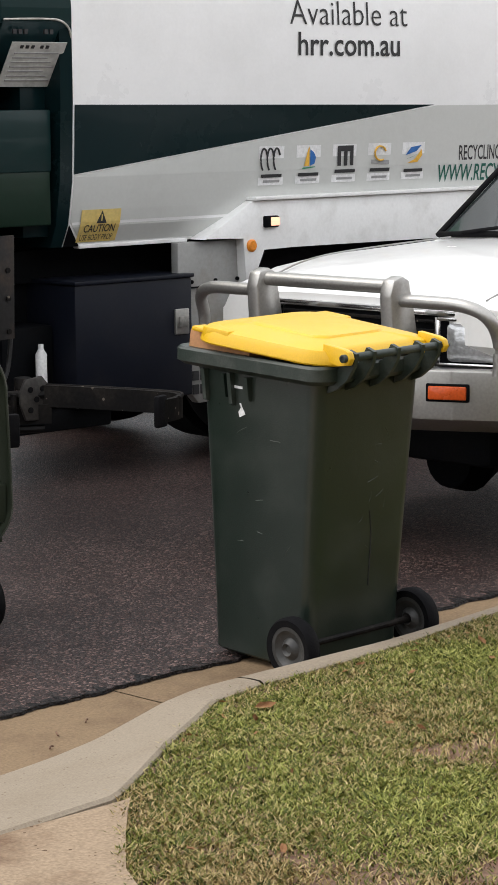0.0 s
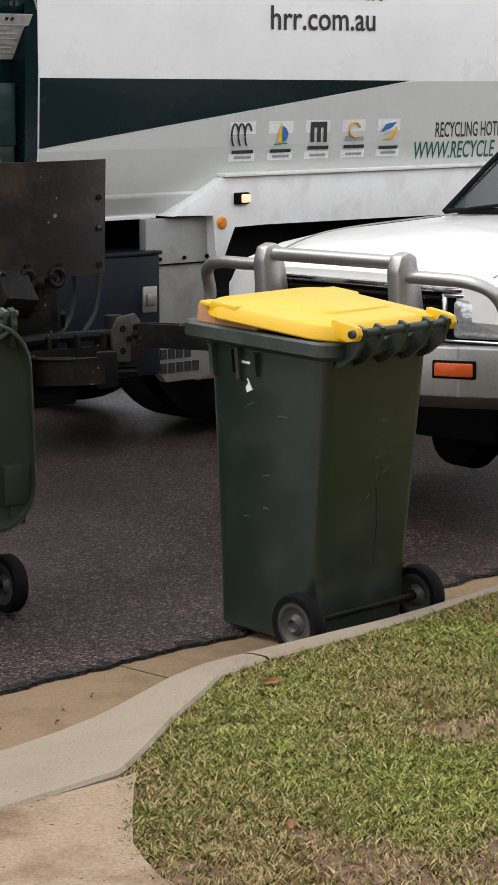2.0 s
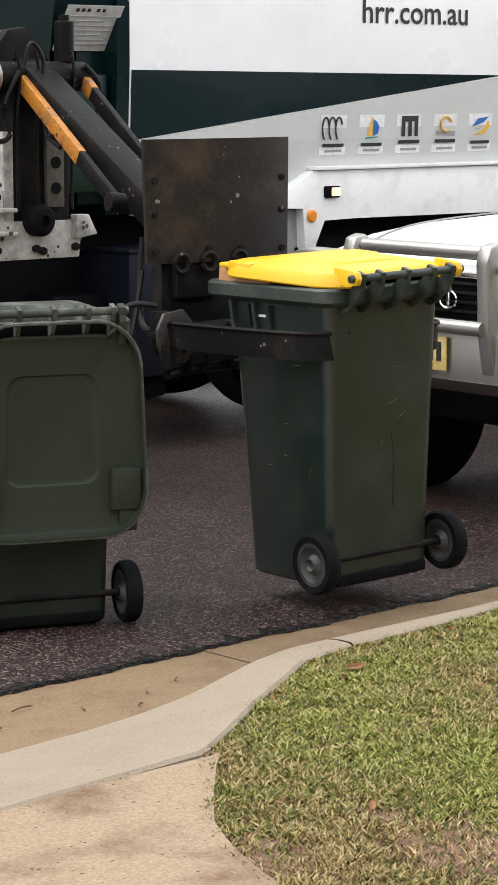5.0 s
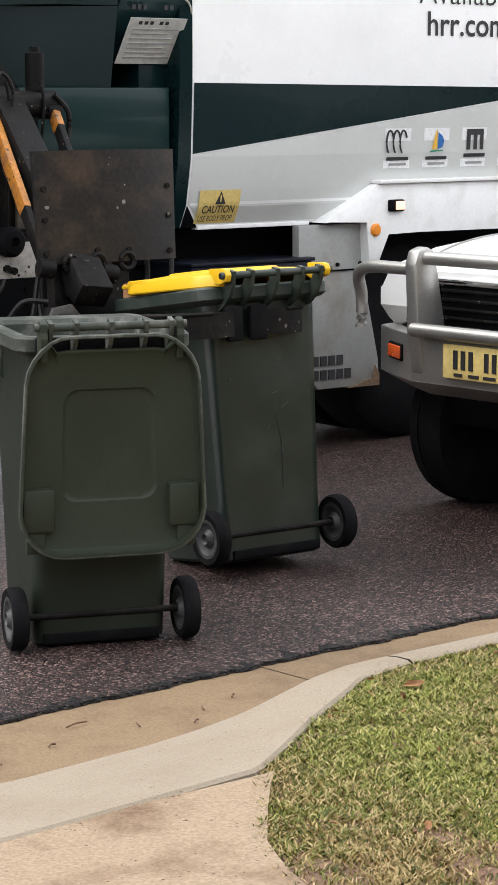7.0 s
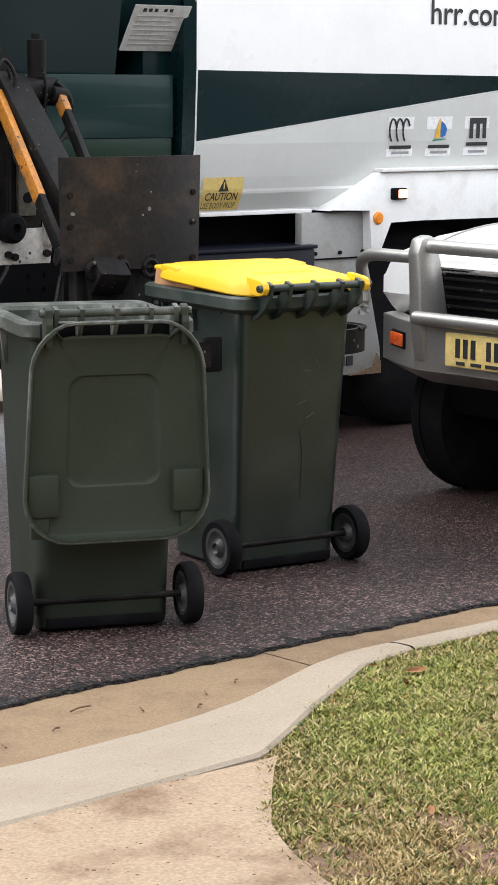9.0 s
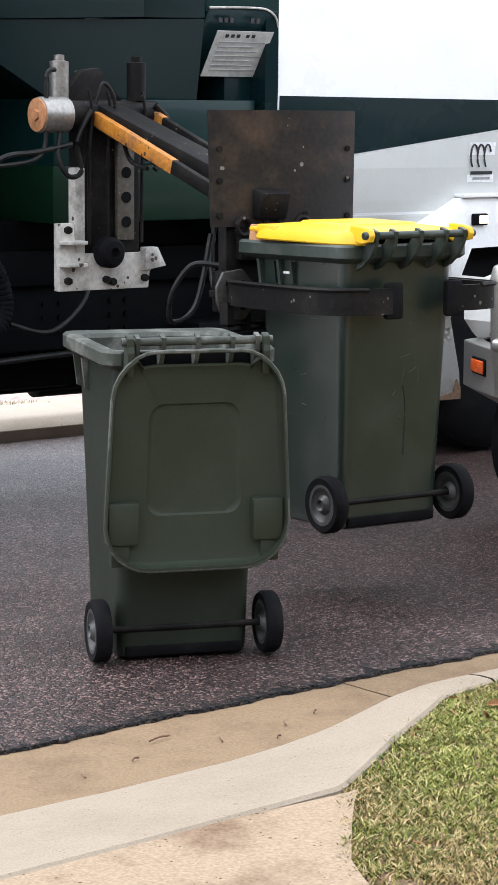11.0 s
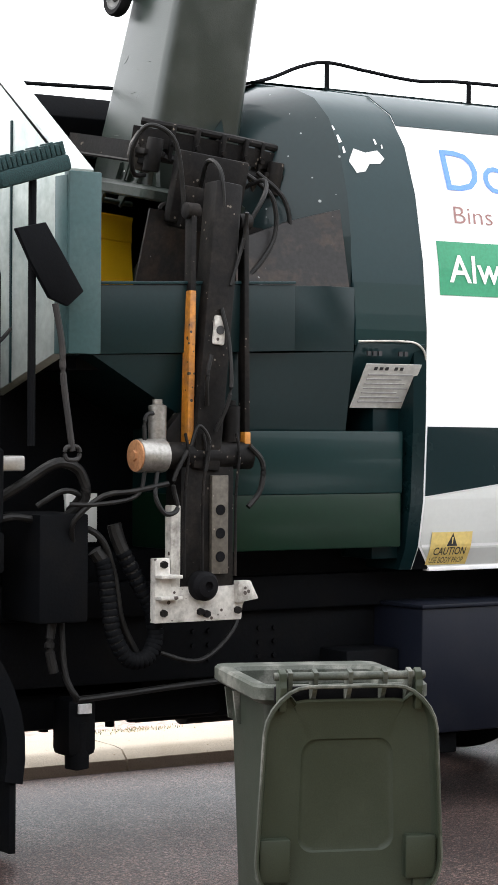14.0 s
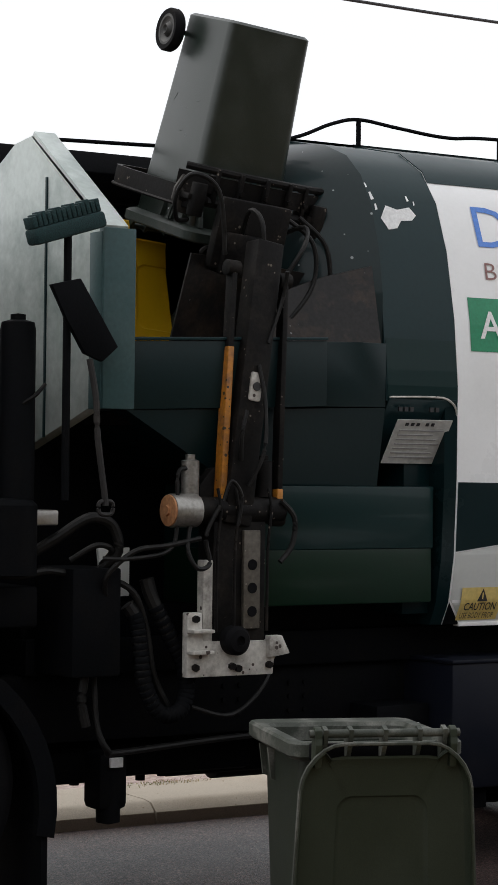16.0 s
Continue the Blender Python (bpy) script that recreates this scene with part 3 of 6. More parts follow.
def lawn_blades(count, x0, x1, y0, y1, size, label):
    rng = np.random.default_rng(7)
    x = rng.uniform(x0, x1, count * 2)
    y = rng.uniform(y0, y1, count * 2)
    bx, by = np.array(KERB_BACK).T
    sy, sx = np.array(LAWN_SIDE).T
    hang = rng.uniform(-0.02, 0.03, x.size)
    keep = (y < np.interp(x, bx, by) + hang) & (x > np.interp(y, sy, sx) - hang)
    bare = np.array([wob(a, b, 1.9, 3) for a, b in zip(x, y)]) + 0.35 * np.array([wob(a, b, 7, 8) for a, b in zip(x, y)])
    worn = ((x - 3.85) / 0.3) ** 2 + ((y - 3.1) / 0.16) ** 2
    keep &= rng.uniform(0, 1, x.size) > np.clip((bare - 0.28) * 2.5, 0, 0.8)
    keep &= rng.uniform(0, 1, x.size) > np.clip(1.5 - worn, 0, 0.85)
    corner = ((x - 3.12) / 0.1) ** 2 + ((y - 3.55) / 0.16) ** 2
    keep &= rng.uniform(0, 1, x.size) > np.clip(1.4 - corner, 0, 0.75)
    x, y, bare = x[keep][:count], y[keep][:count], bare[keep][:count]
    n = x.size
    clump = np.array([wob(a, b, 11, 12) for a, b in zip(x, y)])
    tall = size * rng.uniform(0.007, 0.02, n) * (1.0 + 0.6 * clump)
    a = rng.uniform(0, 2 * np.pi, n)
    tilt = rng.uniform(0.4, 1.9, n) * tall
    w = size * rng.uniform(0.0013, 0.0027, n)
    dx, dy = np.cos(a), np.sin(a)
    b = rng.uniform(0, 2 * np.pi, n)
    px, py = np.cos(b) * w, np.sin(b) * w
    v = np.empty((n, 5, 3))
    z0 = 0.1
    for k, (f, ww, zz) in enumerate(((0, 1, 0.0), (0, -1, 0.0), (0.45, -0.9, 0.65), (0.45, 0.9, 0.65), (1.0, 0.0, 0.95))):
        v[:, k, 0], v[:, k, 1], v[:, k, 2] = x + dx * tilt * f + px * ww, y + dy * tilt * f + py * ww, z0 + tall * zz
    me = bpy.data.meshes.new("grass_blades")
    me.vertices.add(n * 5)
    me.vertices.foreach_set("co", v.ravel())
    base = np.arange(n)[:, None] * 5
    loops = np.hstack([base + np.array([[0, 1, 2, 3]]), base + np.array([[3, 2, 4]])]).ravel()
    me.loops.add(loops.size)
    me.loops.foreach_set("vertex_index", loops)
    me.polygons.add(n * 2)
    start = (np.arange(n)[:, None] * 7 + np.array([[0, 4]])).ravel()
    me.polygons.foreach_set("loop_start", start)
    me.update(calc_edges=True)
    me.validate()
    me.materials.append(GRASS)
    return tagged(new("grass_blades", me), label, "grass", kind="stuff")


lawn_blades(400000, 2.9, 7.6, 2.7, 5.0, 1.0, "short green lawn with straw-coloured worn patches")
lawn_blades(70000, 2.7, 14.0, -6.0, 2.69, 2.6, "coarser green lawn beside the driveway")
lawn_blades(20000, 7.62, 16.0, 2.71, 5.2, 2.6, "coarser green lawn along the kerb")


def litter():
    """Dry leaves on the lawn and twigs in the gutter."""
    rng = random.Random(4)
    spots = [(4.33, 4.53, 0.05), (4.47, 4.07, 0.03), (5.35, 4.62, 0.035), (5.55, 4.66, 0.03), (4.05, 4.0, 0.02), (4.9, 4.5, 0.028), (5.1, 4.68, 0.03), (3.35, 3.75, 0.03), (3.5, 3.6, 0.03), (4.72, 4.35, 0.022), (5.2, 4.45, 0.03), (5.0, 4.2, 0.025)]
    spots += [(x, lerp_line(KERB_BACK, x) - 0.04 - 0.9 * rng.random() ** 2, rng.uniform(0.012, 0.028)) for x in [rng.uniform(3.7, 6.4) for _ in range(46)]]
    first = None
    for x, y, s in spots:
        m = Matrix.Translation((x, y, 0.122)) @ pose(0, 0, 0, rng.uniform(-25, 25), rng.uniform(-25, 25), rng.uniform(0, 360)) @ Matrix.Scale(s * 0.65, 4)
        if first is None:
            bm = bmesh.new()
            put(bm, [(-1, 0, 0), (-0.4, 0.45, 0.15), (0.4, 0.4, 0.1), (1, 0, 0.25), (0.4, -0.42, 0.12), (-0.4, -0.4, 0.2), (0, 0, -0.05)], [(0, 6, 1), (1, 6, 2), (2, 6, 3), (3, 6, 4), (4, 6, 5), (5, 6, 0)])
            bmesh.ops.solidify(bm, geom=bm.faces[:], thickness=0.04)
            me_ob = part("dry_leaf", bm, LEAF, None)
            tagged(me_ob, "curled brown dry leaf on the lawn", "leaf", "dry leaves")
            first = me_ob
            ob = me_ob
        else:
            ob = new("dry_leaf", first.data)
            tagged(ob, "curled brown dry leaf on the lawn", "leaf", "dry leaves")
        ob.matrix_world = m
    for x, y, ln, a in ((3.62, 5.13, 0.08, 10), (3.75, 5.02, 0.03, 70), (4.0, 5.05, 0.035, 60), (4.15, 5.1, 0.03, 40), (3.45, 5.0, 0.03, 20), (3.25, 4.95, 0.025, 80), (3.9, 4.95, 0.025, 30)):
        c, s = math.cos(radians(a)) * ln / 2, math.sin(radians(a)) * ln / 2
        bm = tube([(x - c, y - s, 0.004), (x, y + 0.004, 0.007), (x + c, y + s, 0.005)], 0.0028, 5, smooth=3)
        tagged(part("twig", bm, SOIL, None), "dark dead twig lying in the gutter", "twig", "twigs in the gutter")


litter()
# far side: kerb, path and verge
for i, (a, b) in enumerate(((-60, 6.2), (6.212, 60))):
    bm = prism([(10.42, -0.08), (10.44, 0.02), (10.49, 0.065), (10.56, 0.075), (11.02, 0.085), (11.02, -0.08)], "x", a, b)
    tagged(part(f"far_kerb_{i + 1}", bm, PALECONC, None, "pale concrete kerb and path across the road"), category="kerb", kind="structure")
VERGE = stones("far_gravel_verge", [(0.36, 0.27, 0.24), (0.5, 0.4, 0.36), (0.62, 0.53, 0.49)], 45, 0.9, 0.5, (0.7, 0.6, 0.5), 1.2, 0.6)
bm = prism([(11.03, -0.05), (11.03, 0.083), (40, 0.25), (40, -0.05)], "x", -60, 60)
tagged(part("far_verge", bm, VERGE, None, "pinkish gravel verge across the road"), category="verge", kind="structure")
rng = np.random.default_rng(3)
bm = bmesh.new()
for _ in range(260):
    x, y = rng.normal(6.6, 0.16), rng.normal(10.98, 0.035)
    a, h, t = rng.uniform(0, 6.28), rng.uniform(0.004, 0.016), rng.uniform(-0.03, 0.03)
    c, s = math.cos(a) * 0.004, math.sin(a) * 0.004
    put(bm, [(x - c, y - s, 0.075), (x + c, y + s, 0.075), (x + t, y + t * 0.6, 0.085 + h)], [(0, 1, 2)])
tagged(part("grass_tuft", bm, GRASS, None), "tuft of green weeds at the far path edge", "grass", kind="stuff")
# an unseen long wall, added to block low sky light from behind the camera
BLOCKWALL = mat("brown_blocking_wall", (0.12, 0.085, 0.065), 0.9, grain=12, var=0.2, bump=0.2, stain=(0.07, 0.055, 0.045), stain_scale=0.6)
tagged(part("wall_behind", box(-40, 60, -8.4, -8.0, -0.08, 6.5, 0.0), BLOCKWALL, None, "plain brown unseen wall that blocks low sky light"), category="wall", kind="structure")
# overhead wire beyond the truck
bm = tube([(4, 18, 6.75), (9, 18, 6.45), (13.8, 18, 6.31), (22, 18, 6.4)], 0.016, 6)
tagged(part("overhead_wire", bm, INK, None), "black overhead power wire against the sky", "wire", kind="structure")

# ---------------------------------------------------------------- wheelie bins
HINGE_Y, HINGE_Z = -0.375, 1.028


def bin_body(bm):
    def ring(x, y0, y1, r, z):
        return rrect(-x, x, y0, y1, r, z)
    rings = [ring(0.197, -0.202, 0.2, 0.035, 0.0), ring(0.212, -0.219, 0.215, 0.04, 0.012), ring(0.217, -0.23, 0.223, 0.045, 0.2), ring(0.226, -0.248, 0.237, 0.047, 0.5), ring(0.236, -0.268, 0.254, 0.05, 0.8),
             ring(0.24, -0.276, 0.261, 0.05, 0.93), ring(0.228, -0.268, 0.235, 0.047, 0.935), ring(0.222, -0.258, 0.227, 0.045, 0.8), ring(0.205, -0.22, 0.196, 0.04, 0.2), ring(0.193, -0.205, 0.18, 0.035, 0.06)]
    return loft(rings, bm)


def bin_rim():
    def ring(x, y0, y1, r, z):
        return rrect(-x, x, y0, y1, r, z)
    bm = loft([ring(0.242, -0.28, 0.262, 0.05, 0.93), ring(0.266, -0.306, 0.335, 0.055, 0.938), ring(0.28, -0.316, 0.354, 0.058, 0.95), ring(0.28, -0.316, 0.354, 0.058, 0.987), ring(0.272, -0.308, 0.346, 0.052, 0.995),
               ring(0.238, -0.278, 0.25, 0.048, 0.993), ring(0.23, -0.27, 0.24, 0.047, 0.98), ring(0.23, -0.268, 0.238, 0.047, 0.925)], cap0=False, cap1=False)
    # ribs under the collar and the hinge lugs at the back
    for x in (-0.19, -0.11, 0.0, 0.11, 0.19):
        prism([(-0.272, 0.905), (-0.31, 0.92), (-0.355, 0.955), (-0.385, 1.0), (-0.392, 1.04), (-0.36, 1.05), (-0.33, 1.0), (-0.29, 0.98)], "x", x - 0.007, x + 0.007, bm=bm)
    for s in (-1, 1):
        for y in (0.1, 0.22):
            prism([(s * 0.228, 0.82), (s * 0.25, 0.83), (s * 0.262, 0.93), (s * 0.228, 0.93)], "y", y - 0.008, y + 0.008, bm=bm)
    prism([(0.228, 0.78), (0.27, 0.86), (0.305, 0.93), (0.226, 0.93)], "x", -0.2, -0.18, bm=bm)
    prism([(0.228, 0.78), (0.27, 0.86), (0.305, 0.93), (0.226, 0.93)], "x", 0.18, 0.2, bm=bm)
    return bm


def lid_width(y):
    """Lids are narrow at the hinge and bulge towards the free end."""
    return float(np.interp((y - 0.03) / 0.66, (0.0, 0.12, 0.3, 0.5, 0.75, 0.9, 1.0), (0.84, 0.885, 0.925, 0.955, 0.975, 0.965, 0.945)))


def bin_lid():
    """In the hinge's space: it lies shut along +y, its upper face towards +z."""
    def ring(x, y0, y1, r, z):
        return rrect(-x, x, y0, y1, r, z, 6)
    o = [ring(0.3, 0.03, 0.716, 0.14, -0.036), ring(0.304, 0.026, 0.72, 0.142, -0.031), ring(0.3, 0.028, 0.716, 0.14, -0.012), ring(0.287, 0.04, 0.702, 0.132, 0.008), ring(0.262, 0.06, 0.677, 0.1, 0.014),
         ring(0.165, 0.19, 0.56, 0.05, 0.024), ring(0.158, 0.197, 0.553, 0.045, 0.03), ring(0.145, 0.21, 0.54, 0.04, 0.0315)]
    i = [ring(0.14, 0.214, 0.536, 0.04, 0.025), ring(0.151, 0.203, 0.547, 0.045, 0.0225), ring(0.158, 0.197, 0.553, 0.05, 0.016), ring(0.258, 0.066, 0.672, 0.1, 0.006), ring(0.282, 0.046, 0.697, 0.113, 0.0),
         ring(0.295, 0.035, 0.71, 0.137, -0.016), ring(0.295, 0.035, 0.71, 0.137, -0.036)]
    bm = loft(o)
    bm.faces.remove([f for f in bm.faces if len(f.verts) > 8 and f.calc_center_median().z < 0][0])
    loft(i, bm, cap0=True, cap1=False)
    n = len(o[0])
    bm.verts.ensure_lookup_table()
    a, b = bm.verts[0:n], bm.verts[n * len(o) + n * (len(i) - 1):n * len(o) + n * len(i)]
    for j in range(n):
        bm.faces.new((a[j], a[(j + 1) % n], b[(j + 1) % n], b[j]))
    for v in bm.verts:
        v.co.y = 0.03 + (v.co.y - 0.03) * 0.945
        if v.co.y < 0.07 and abs(v.co.x) < 0.2:
            v.co.z = max(v.co.z, -0.006)
            v.co.y += 0.04
        v.co.x *= lid_width(v.co.y)
    return bm


def wheel_parts(bin_, s, rad):
    w = part("wheel", lathe([(-0.024, rad * 0.72), (-0.026, rad * 0.93), (-0.016, rad), (0.016, rad), (0.026, rad * 0.93), (0.024, rad * 0.72)], (0, 0, 0), (1, 0, 0), 36, caps=False), TYRE, bin_)
    w.location = (s * 0.278, -0.222, rad)
    part("hub", lathe([(-0.02, 0.012), (-0.03, 0.02), (-0.02, rad * 0.3), (-0.012, rad * 0.36), (-0.014, rad * 0.5), (-0.023, rad * 0.6), (-0.023, rad * 0.725), (0.023, rad * 0.725), (0.02, rad * 0.5), (0.008, rad * 0.36), (0.03, 0.02), (0.03, 0.012)], (0, 0, 0), (1, 0, 0), 28), HUB, w, "grey moulded wheel hub")
    return w


def wheelie_bin(m, label, body_mat, rim_mat, lid_mat, lid_label, rad, lid_angle, lid_long=1.0, lug=0.044):
    b = thing("wheelie_bin", label, "bin", m, "wheelie bins by the kerb")
    part("body", bin_body(bmesh.new()), body_mat, b)
    part("rim", bin_rim(), rim_mat, b, "scuffed plastic collar with ribs and hinge lugs")
    part("hinge_bar", rod((-0.24, HINGE_Y, HINGE_Z), (0.24, HINGE_Y, HINGE_Z), 0.013, 14, bevel=0.003), rim_mat, b, "round plastic hinge and handle bar")
    lid = part("lid", bin_lid(), lid_mat, b, lid_label)
    lid.matrix_basis = pose(0, HINGE_Y, HINGE_Z, lid_angle) @ Matrix.Diagonal((1, lid_long, 1, 1))
    for s in (-1, 1):
        part("hinge_ear", prism([(-0.012, -0.022), (-0.022, 0.0), (-0.012, 0.02), (0.012, 0.026), (0.1, 0.03), (0.1, -0.02), (0.03, -0.03), (0.012, -0.022)], "x", s * 0.215 - 0.011, s * 0.215 + 0.011, 0.003), lid_mat, lid)
        part("hinge_pin", rod((s * 0.24, 0, 0), (s * 0.19, 0, 0), 0.009, 10), INK, lid)
        part("lug_pocket", box(s * 0.232 - 0.05, s * 0.232 + 0.05, 0.475, 0.605, -0.022, lug, 0.009), lid_mat, lid)
        part("lifting_lug", box(s * 0.24 - 0.03, s * 0.24 + 0.03, 0.6, 0.67, -0.012, min(lug - 0.012, 0.014), 0.006), lid_mat, lid)
    part("axle", rod((-0.262, -0.222, rad), (0.262, -0.222, rad), 0.011, 10), WORN, b, "dark steel axle")
    # housing lip; its black also carries the shade along the bin's foot
    part("axle_housing", prism([(-0.2, 0.003), (-0.226, 0.01), (-0.231, 0.045), (-0.15, 0.03)], "x", -0.19, 0.19, 0.004), TYRE, b)
    for s in (-1, 1):
        wheel_parts(b, s, rad)
    return b, lid


def bin_faces(b):
    """Moulded panels and a scratch on the recycling bin."""
    for y in (0.022, 0.128):
        part("side_rib", prism([(-0.232, 0.845), (-0.252, 0.85), (-0.262, 0.925), (-0.232, 0.925)], "y", y - 0.007, y + 0.007), BIN_GREEN, b)
    part("serial_mark", box(-0.2415, -0.2395, 0.055, 0.105, 0.882, 0.89, 0), PRINTW, b, "small pale stamped serial mark")
    part("sticker", prism([(0.045, 0.802), (0.07, 0.79), (0.076, 0.806), (0.064, 0.822), (0.072, 0.834), (0.066, 0.836), (0.056, 0.818)], "x", -0.2385, -0.2365), PRINTW, b, "torn white sticker remnant")
    part("scratch", tube([(0.03, -0.2485, 0.5), (0.045, -0.2435, 0.42), (0.045, -0.2365, 0.3), (0.045, -0.2335, 0.25)], 0.0025, 5), INK, b, "dark vertical scratch")


def scuffs(b):
    """Pale rubbed marks on the back and the side of a bin."""
    rng = random.Random(11)
    for k in range(16):
        z, ln, a = rng.uniform(0.35, 0.75), rng.uniform(0.015, 0.05), rng.uniform(0, 180)
        dz, dh = math.sin(radians(a)) * ln / 2, math.cos(radians(a)) * ln / 2
        if k % 3:
            x = rng.uniform(-0.02, 0.16)
            back = float(np.interp(z, (0.2, 0.5, 0.8), (-0.23, -0.248, -0.268)))
            pts = [(x - dh, back + 0.06 * dz, z - dz), (x + 0.004, back, z), (x + dh, back - 0.06 * dz, z + dz)]
        else:
            y = rng.uniform(-0.15, 0.15)
            side = -float(np.interp(z, (0.2, 0.5, 0.8), (0.217, 0.226, 0.236)))
            pts = [(side + 0.03 * dz, y - dh, z - dz), (side, y + 0.004, z), (side - 0.03 * dz, y + dh, z + dz)]
        part("scuff", tube(pts, 0.0012, 4, smooth=2), SCUFF, b, "pale rubbed scuff")


recycling_bin, yellow_lid = wheelie_bin(pose(5.202, 5.257, 0.014, 2.4, -0.9, 0.7), "dark green plastic wheelie bin with a bulging yellow lid", BIN_GREEN, RIM_DARK, YELLOW, "bright yellow plastic lid pushed up by its contents", 0.1, 4, 0.955, 0.016)
bin_faces(recycling_bin)
scuffs(recycling_bin)
cardboard = tagged(part("cardboard_flap", prism([(-0.25, 0.97), (0.24, 0.97), (0.22, 1.04), (0.02, 1.035), (-0.24, 1.05)], "y", 0.02, 0.3, 0.004), CARD, None), "brown cardboard poking out under a yellow lid", "cardboard")
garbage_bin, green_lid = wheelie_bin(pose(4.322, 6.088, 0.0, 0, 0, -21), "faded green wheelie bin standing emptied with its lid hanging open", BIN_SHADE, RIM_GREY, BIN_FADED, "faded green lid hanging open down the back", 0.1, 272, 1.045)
# added black box stands in for the shade between hinge bar and rim
part("hinge_shade_box", box(-0.225, 0.225, -0.328, -0.3, 0.94, 0.992, 0.006), TYRE, garbage_bin, "black box in place of the shade behind the hinge bar")
edge_loop = [v for v in rrect(-0.303, 0.303, 0.027, 0.719, 0.141, -0.03, 6)]
for v in edge_loop:
    v.y = 0.03 + (v.y - 0.03) * 0.945
    v.x *= lid_width(v.y)
part("lid_rim", tube(edge_loop + [edge_loop[0]], 0.006, 6, smooth=1), RIM_GREY, green_lid, "pale scuffed rounded lid rim")
# ---------------------------------------------------------------- refuse truck (its own space: at rest it stands at the origin)
TRUCK_K, TRUCK_Z = 1.05, -0.089
truck = thing("refuse_truck", "white and dark green side-loading refuse truck with grey chassis gear", "truck")
truck.scale = (TRUCK_K,) * 3
PROFILE = [(8.1, 1.15), (8.05, 1.25), (8.015, 1.45), (8.0, 1.8), (8.0, 2.2), (8.03, 2.5), (8.09, 2.8), (8.17, 3.02), (8.28, 3.17), (8.45, 3.27), (8.75, 3.33), (9.2, 3.35)]


def body_y(z):
    return float(np.interp(z, [p[1] for p in PROFILE[:9]], [p[0] for p in PROFILE[:9]]))


def body_ring(x, inset=0.0, drop=0.0, low=1.15):
    pts = [(max(y, y + inset * (1.0 if z > 1.2 else 0.6)), low + (z - 1.15) * (3.35 - drop - low) / 2.2) for y, z in PROFILE]
    return [Vector((x, y, z)) for y, z in pts] + [Vector((x, 18.0 - y, z)) for y, z in reversed(pts)]


part("body_shell", loft([body_ring(6.262), body_ring(7.5), body_ring(10), body_ring(13.2), body_ring(13.5, 0.08, 0.05)]), WHITE, truck, "white curved compactor body")
def upper_ring(x):
    pts = [(float(np.interp(2.13, [p[1] for p in PROFILE], [p[0] for p in PROFILE])), 2.13)] + [p for p in PROFILE if p[1] > 2.14]
    return [Vector((x, y, z)) for y, z in pts] + [Vector((x, 18.0 - y, z)) for y, z in reversed(pts)]


part("front_bulkhead", loft([body_ring(6.2, 0.012, 0.01), body_ring(6.261, 0.002, 0.002)]), DGREEN, truck, "dark green body front edge")
part("front_ring", loft([upper_ring(5.87), upper_ring(6.2605)]), SLATE, truck, "slate green front ring of the body")
part("front_dome", loft([body_ring(5.36, 0.55, 0.34, 2.15), body_ring(5.46, 0.36, 0.2, 2.1), body_ring(5.64, 0.14, 0.08, 2.0), body_ring(5.868, 0.03, 0.015, 1.9)]), DOME, truck, "chipped dark green domed body front")
patch("paint_patch", [(5.875, 2.14), (6.258, 2.13), (6.258, 2.4), (5.875, 2.4)], body_y, TEAL, truck, "teal repainted band", rows=4)
patch("bare_patch", [(5.93, 2.93), (5.97, 2.99), (6.03, 2.975), (6.1, 2.99), (6.13, 2.955), (6.1, 2.93), (6.04, 2.925), (6.01, 2.89), (5.96, 2.88), (5.95, 2.9)], body_y, PRINTW, truck, "white patch of chipped paint", rows=4)
for x, z, s in ((5.905, 3.03, 0.02), (5.915, 2.98, 0.016), (6.1, 3.03, 0.014), (6.13, 3.01, 0.01), (5.9, 3.08, 0.012)):
    patch("paint_chip", [(x - s * 0.4, z - s), (x + s * 0.5, z - 0.7 * s), (x + s * 0.3, z + s), (x - s * 0.3, z + s * 0.8)], body_y, PRINTW, truck)


def roof_ring(x):
    pts = [(body_y(3.12) - 0.004, 3.12)] + [(y - 0.004, z + 0.004) for y, z in PROFILE if z > 3.13]
    return [Vector((x, y, z)) for y, z in pts] + [Vector((x, 18.0 - y, z)) for y, z in reversed(pts)]


part("roof_cover", loft([roof_ring(6.264), roof_ring(13.1)]), SLATE, truck, "slate green painted roof")
# painted fields
patch("green_stripe", [(6.268, 1.475), (8.62, 1.762), (6.268, 1.781)], body_y, DGREEN, truck, "dark green tapering stripe", off=0.003, rows=6)
patch("grey_field", [(6.268, 1.258), (6.36, 1.165), (13.2, 1.165), (13.2, 1.758), (8.64, 1.758), (6.268, 1.471)], body_y, PALE, truck, "pale grey lower field", off=0.0025, rows=8)
patch("corner_chamfer", [(6.262, 1.15), (6.355, 1.15), (6.262, 1.252)], body_y, BLACKST, truck, off=0.004)
part("bottom_edge", box(6.35, 7.0, 8.085, 8.13, 1.14, 1.158, 0.003), SKIRT, truck, "white folded bottom edge")
# lettering and logos
lettering("Available at", 7.595, 2.15, 0.82, 0.115, body_y, INK, truck, "black thin lettering")
lettering("hrr.com.au", 7.65, 2.005, 0.71, 0.11, body_y, INK, truck, "black bold lettering")
lettering("RECYCLING HOTLINE", 8.82, 1.478, 0.6, 0.075, body_y, INK, truck, "black condensed lettering")
lettering("WWW.RECYCLE", 8.665, 1.37, 0.62, 0.086, body_y, INKGREEN, truck, "dark green condensed lettering")
lettering("Do you", 6.45, 2.835, 0.92, 0.185, body_y, INKBLUE, truck, "blue lettering")
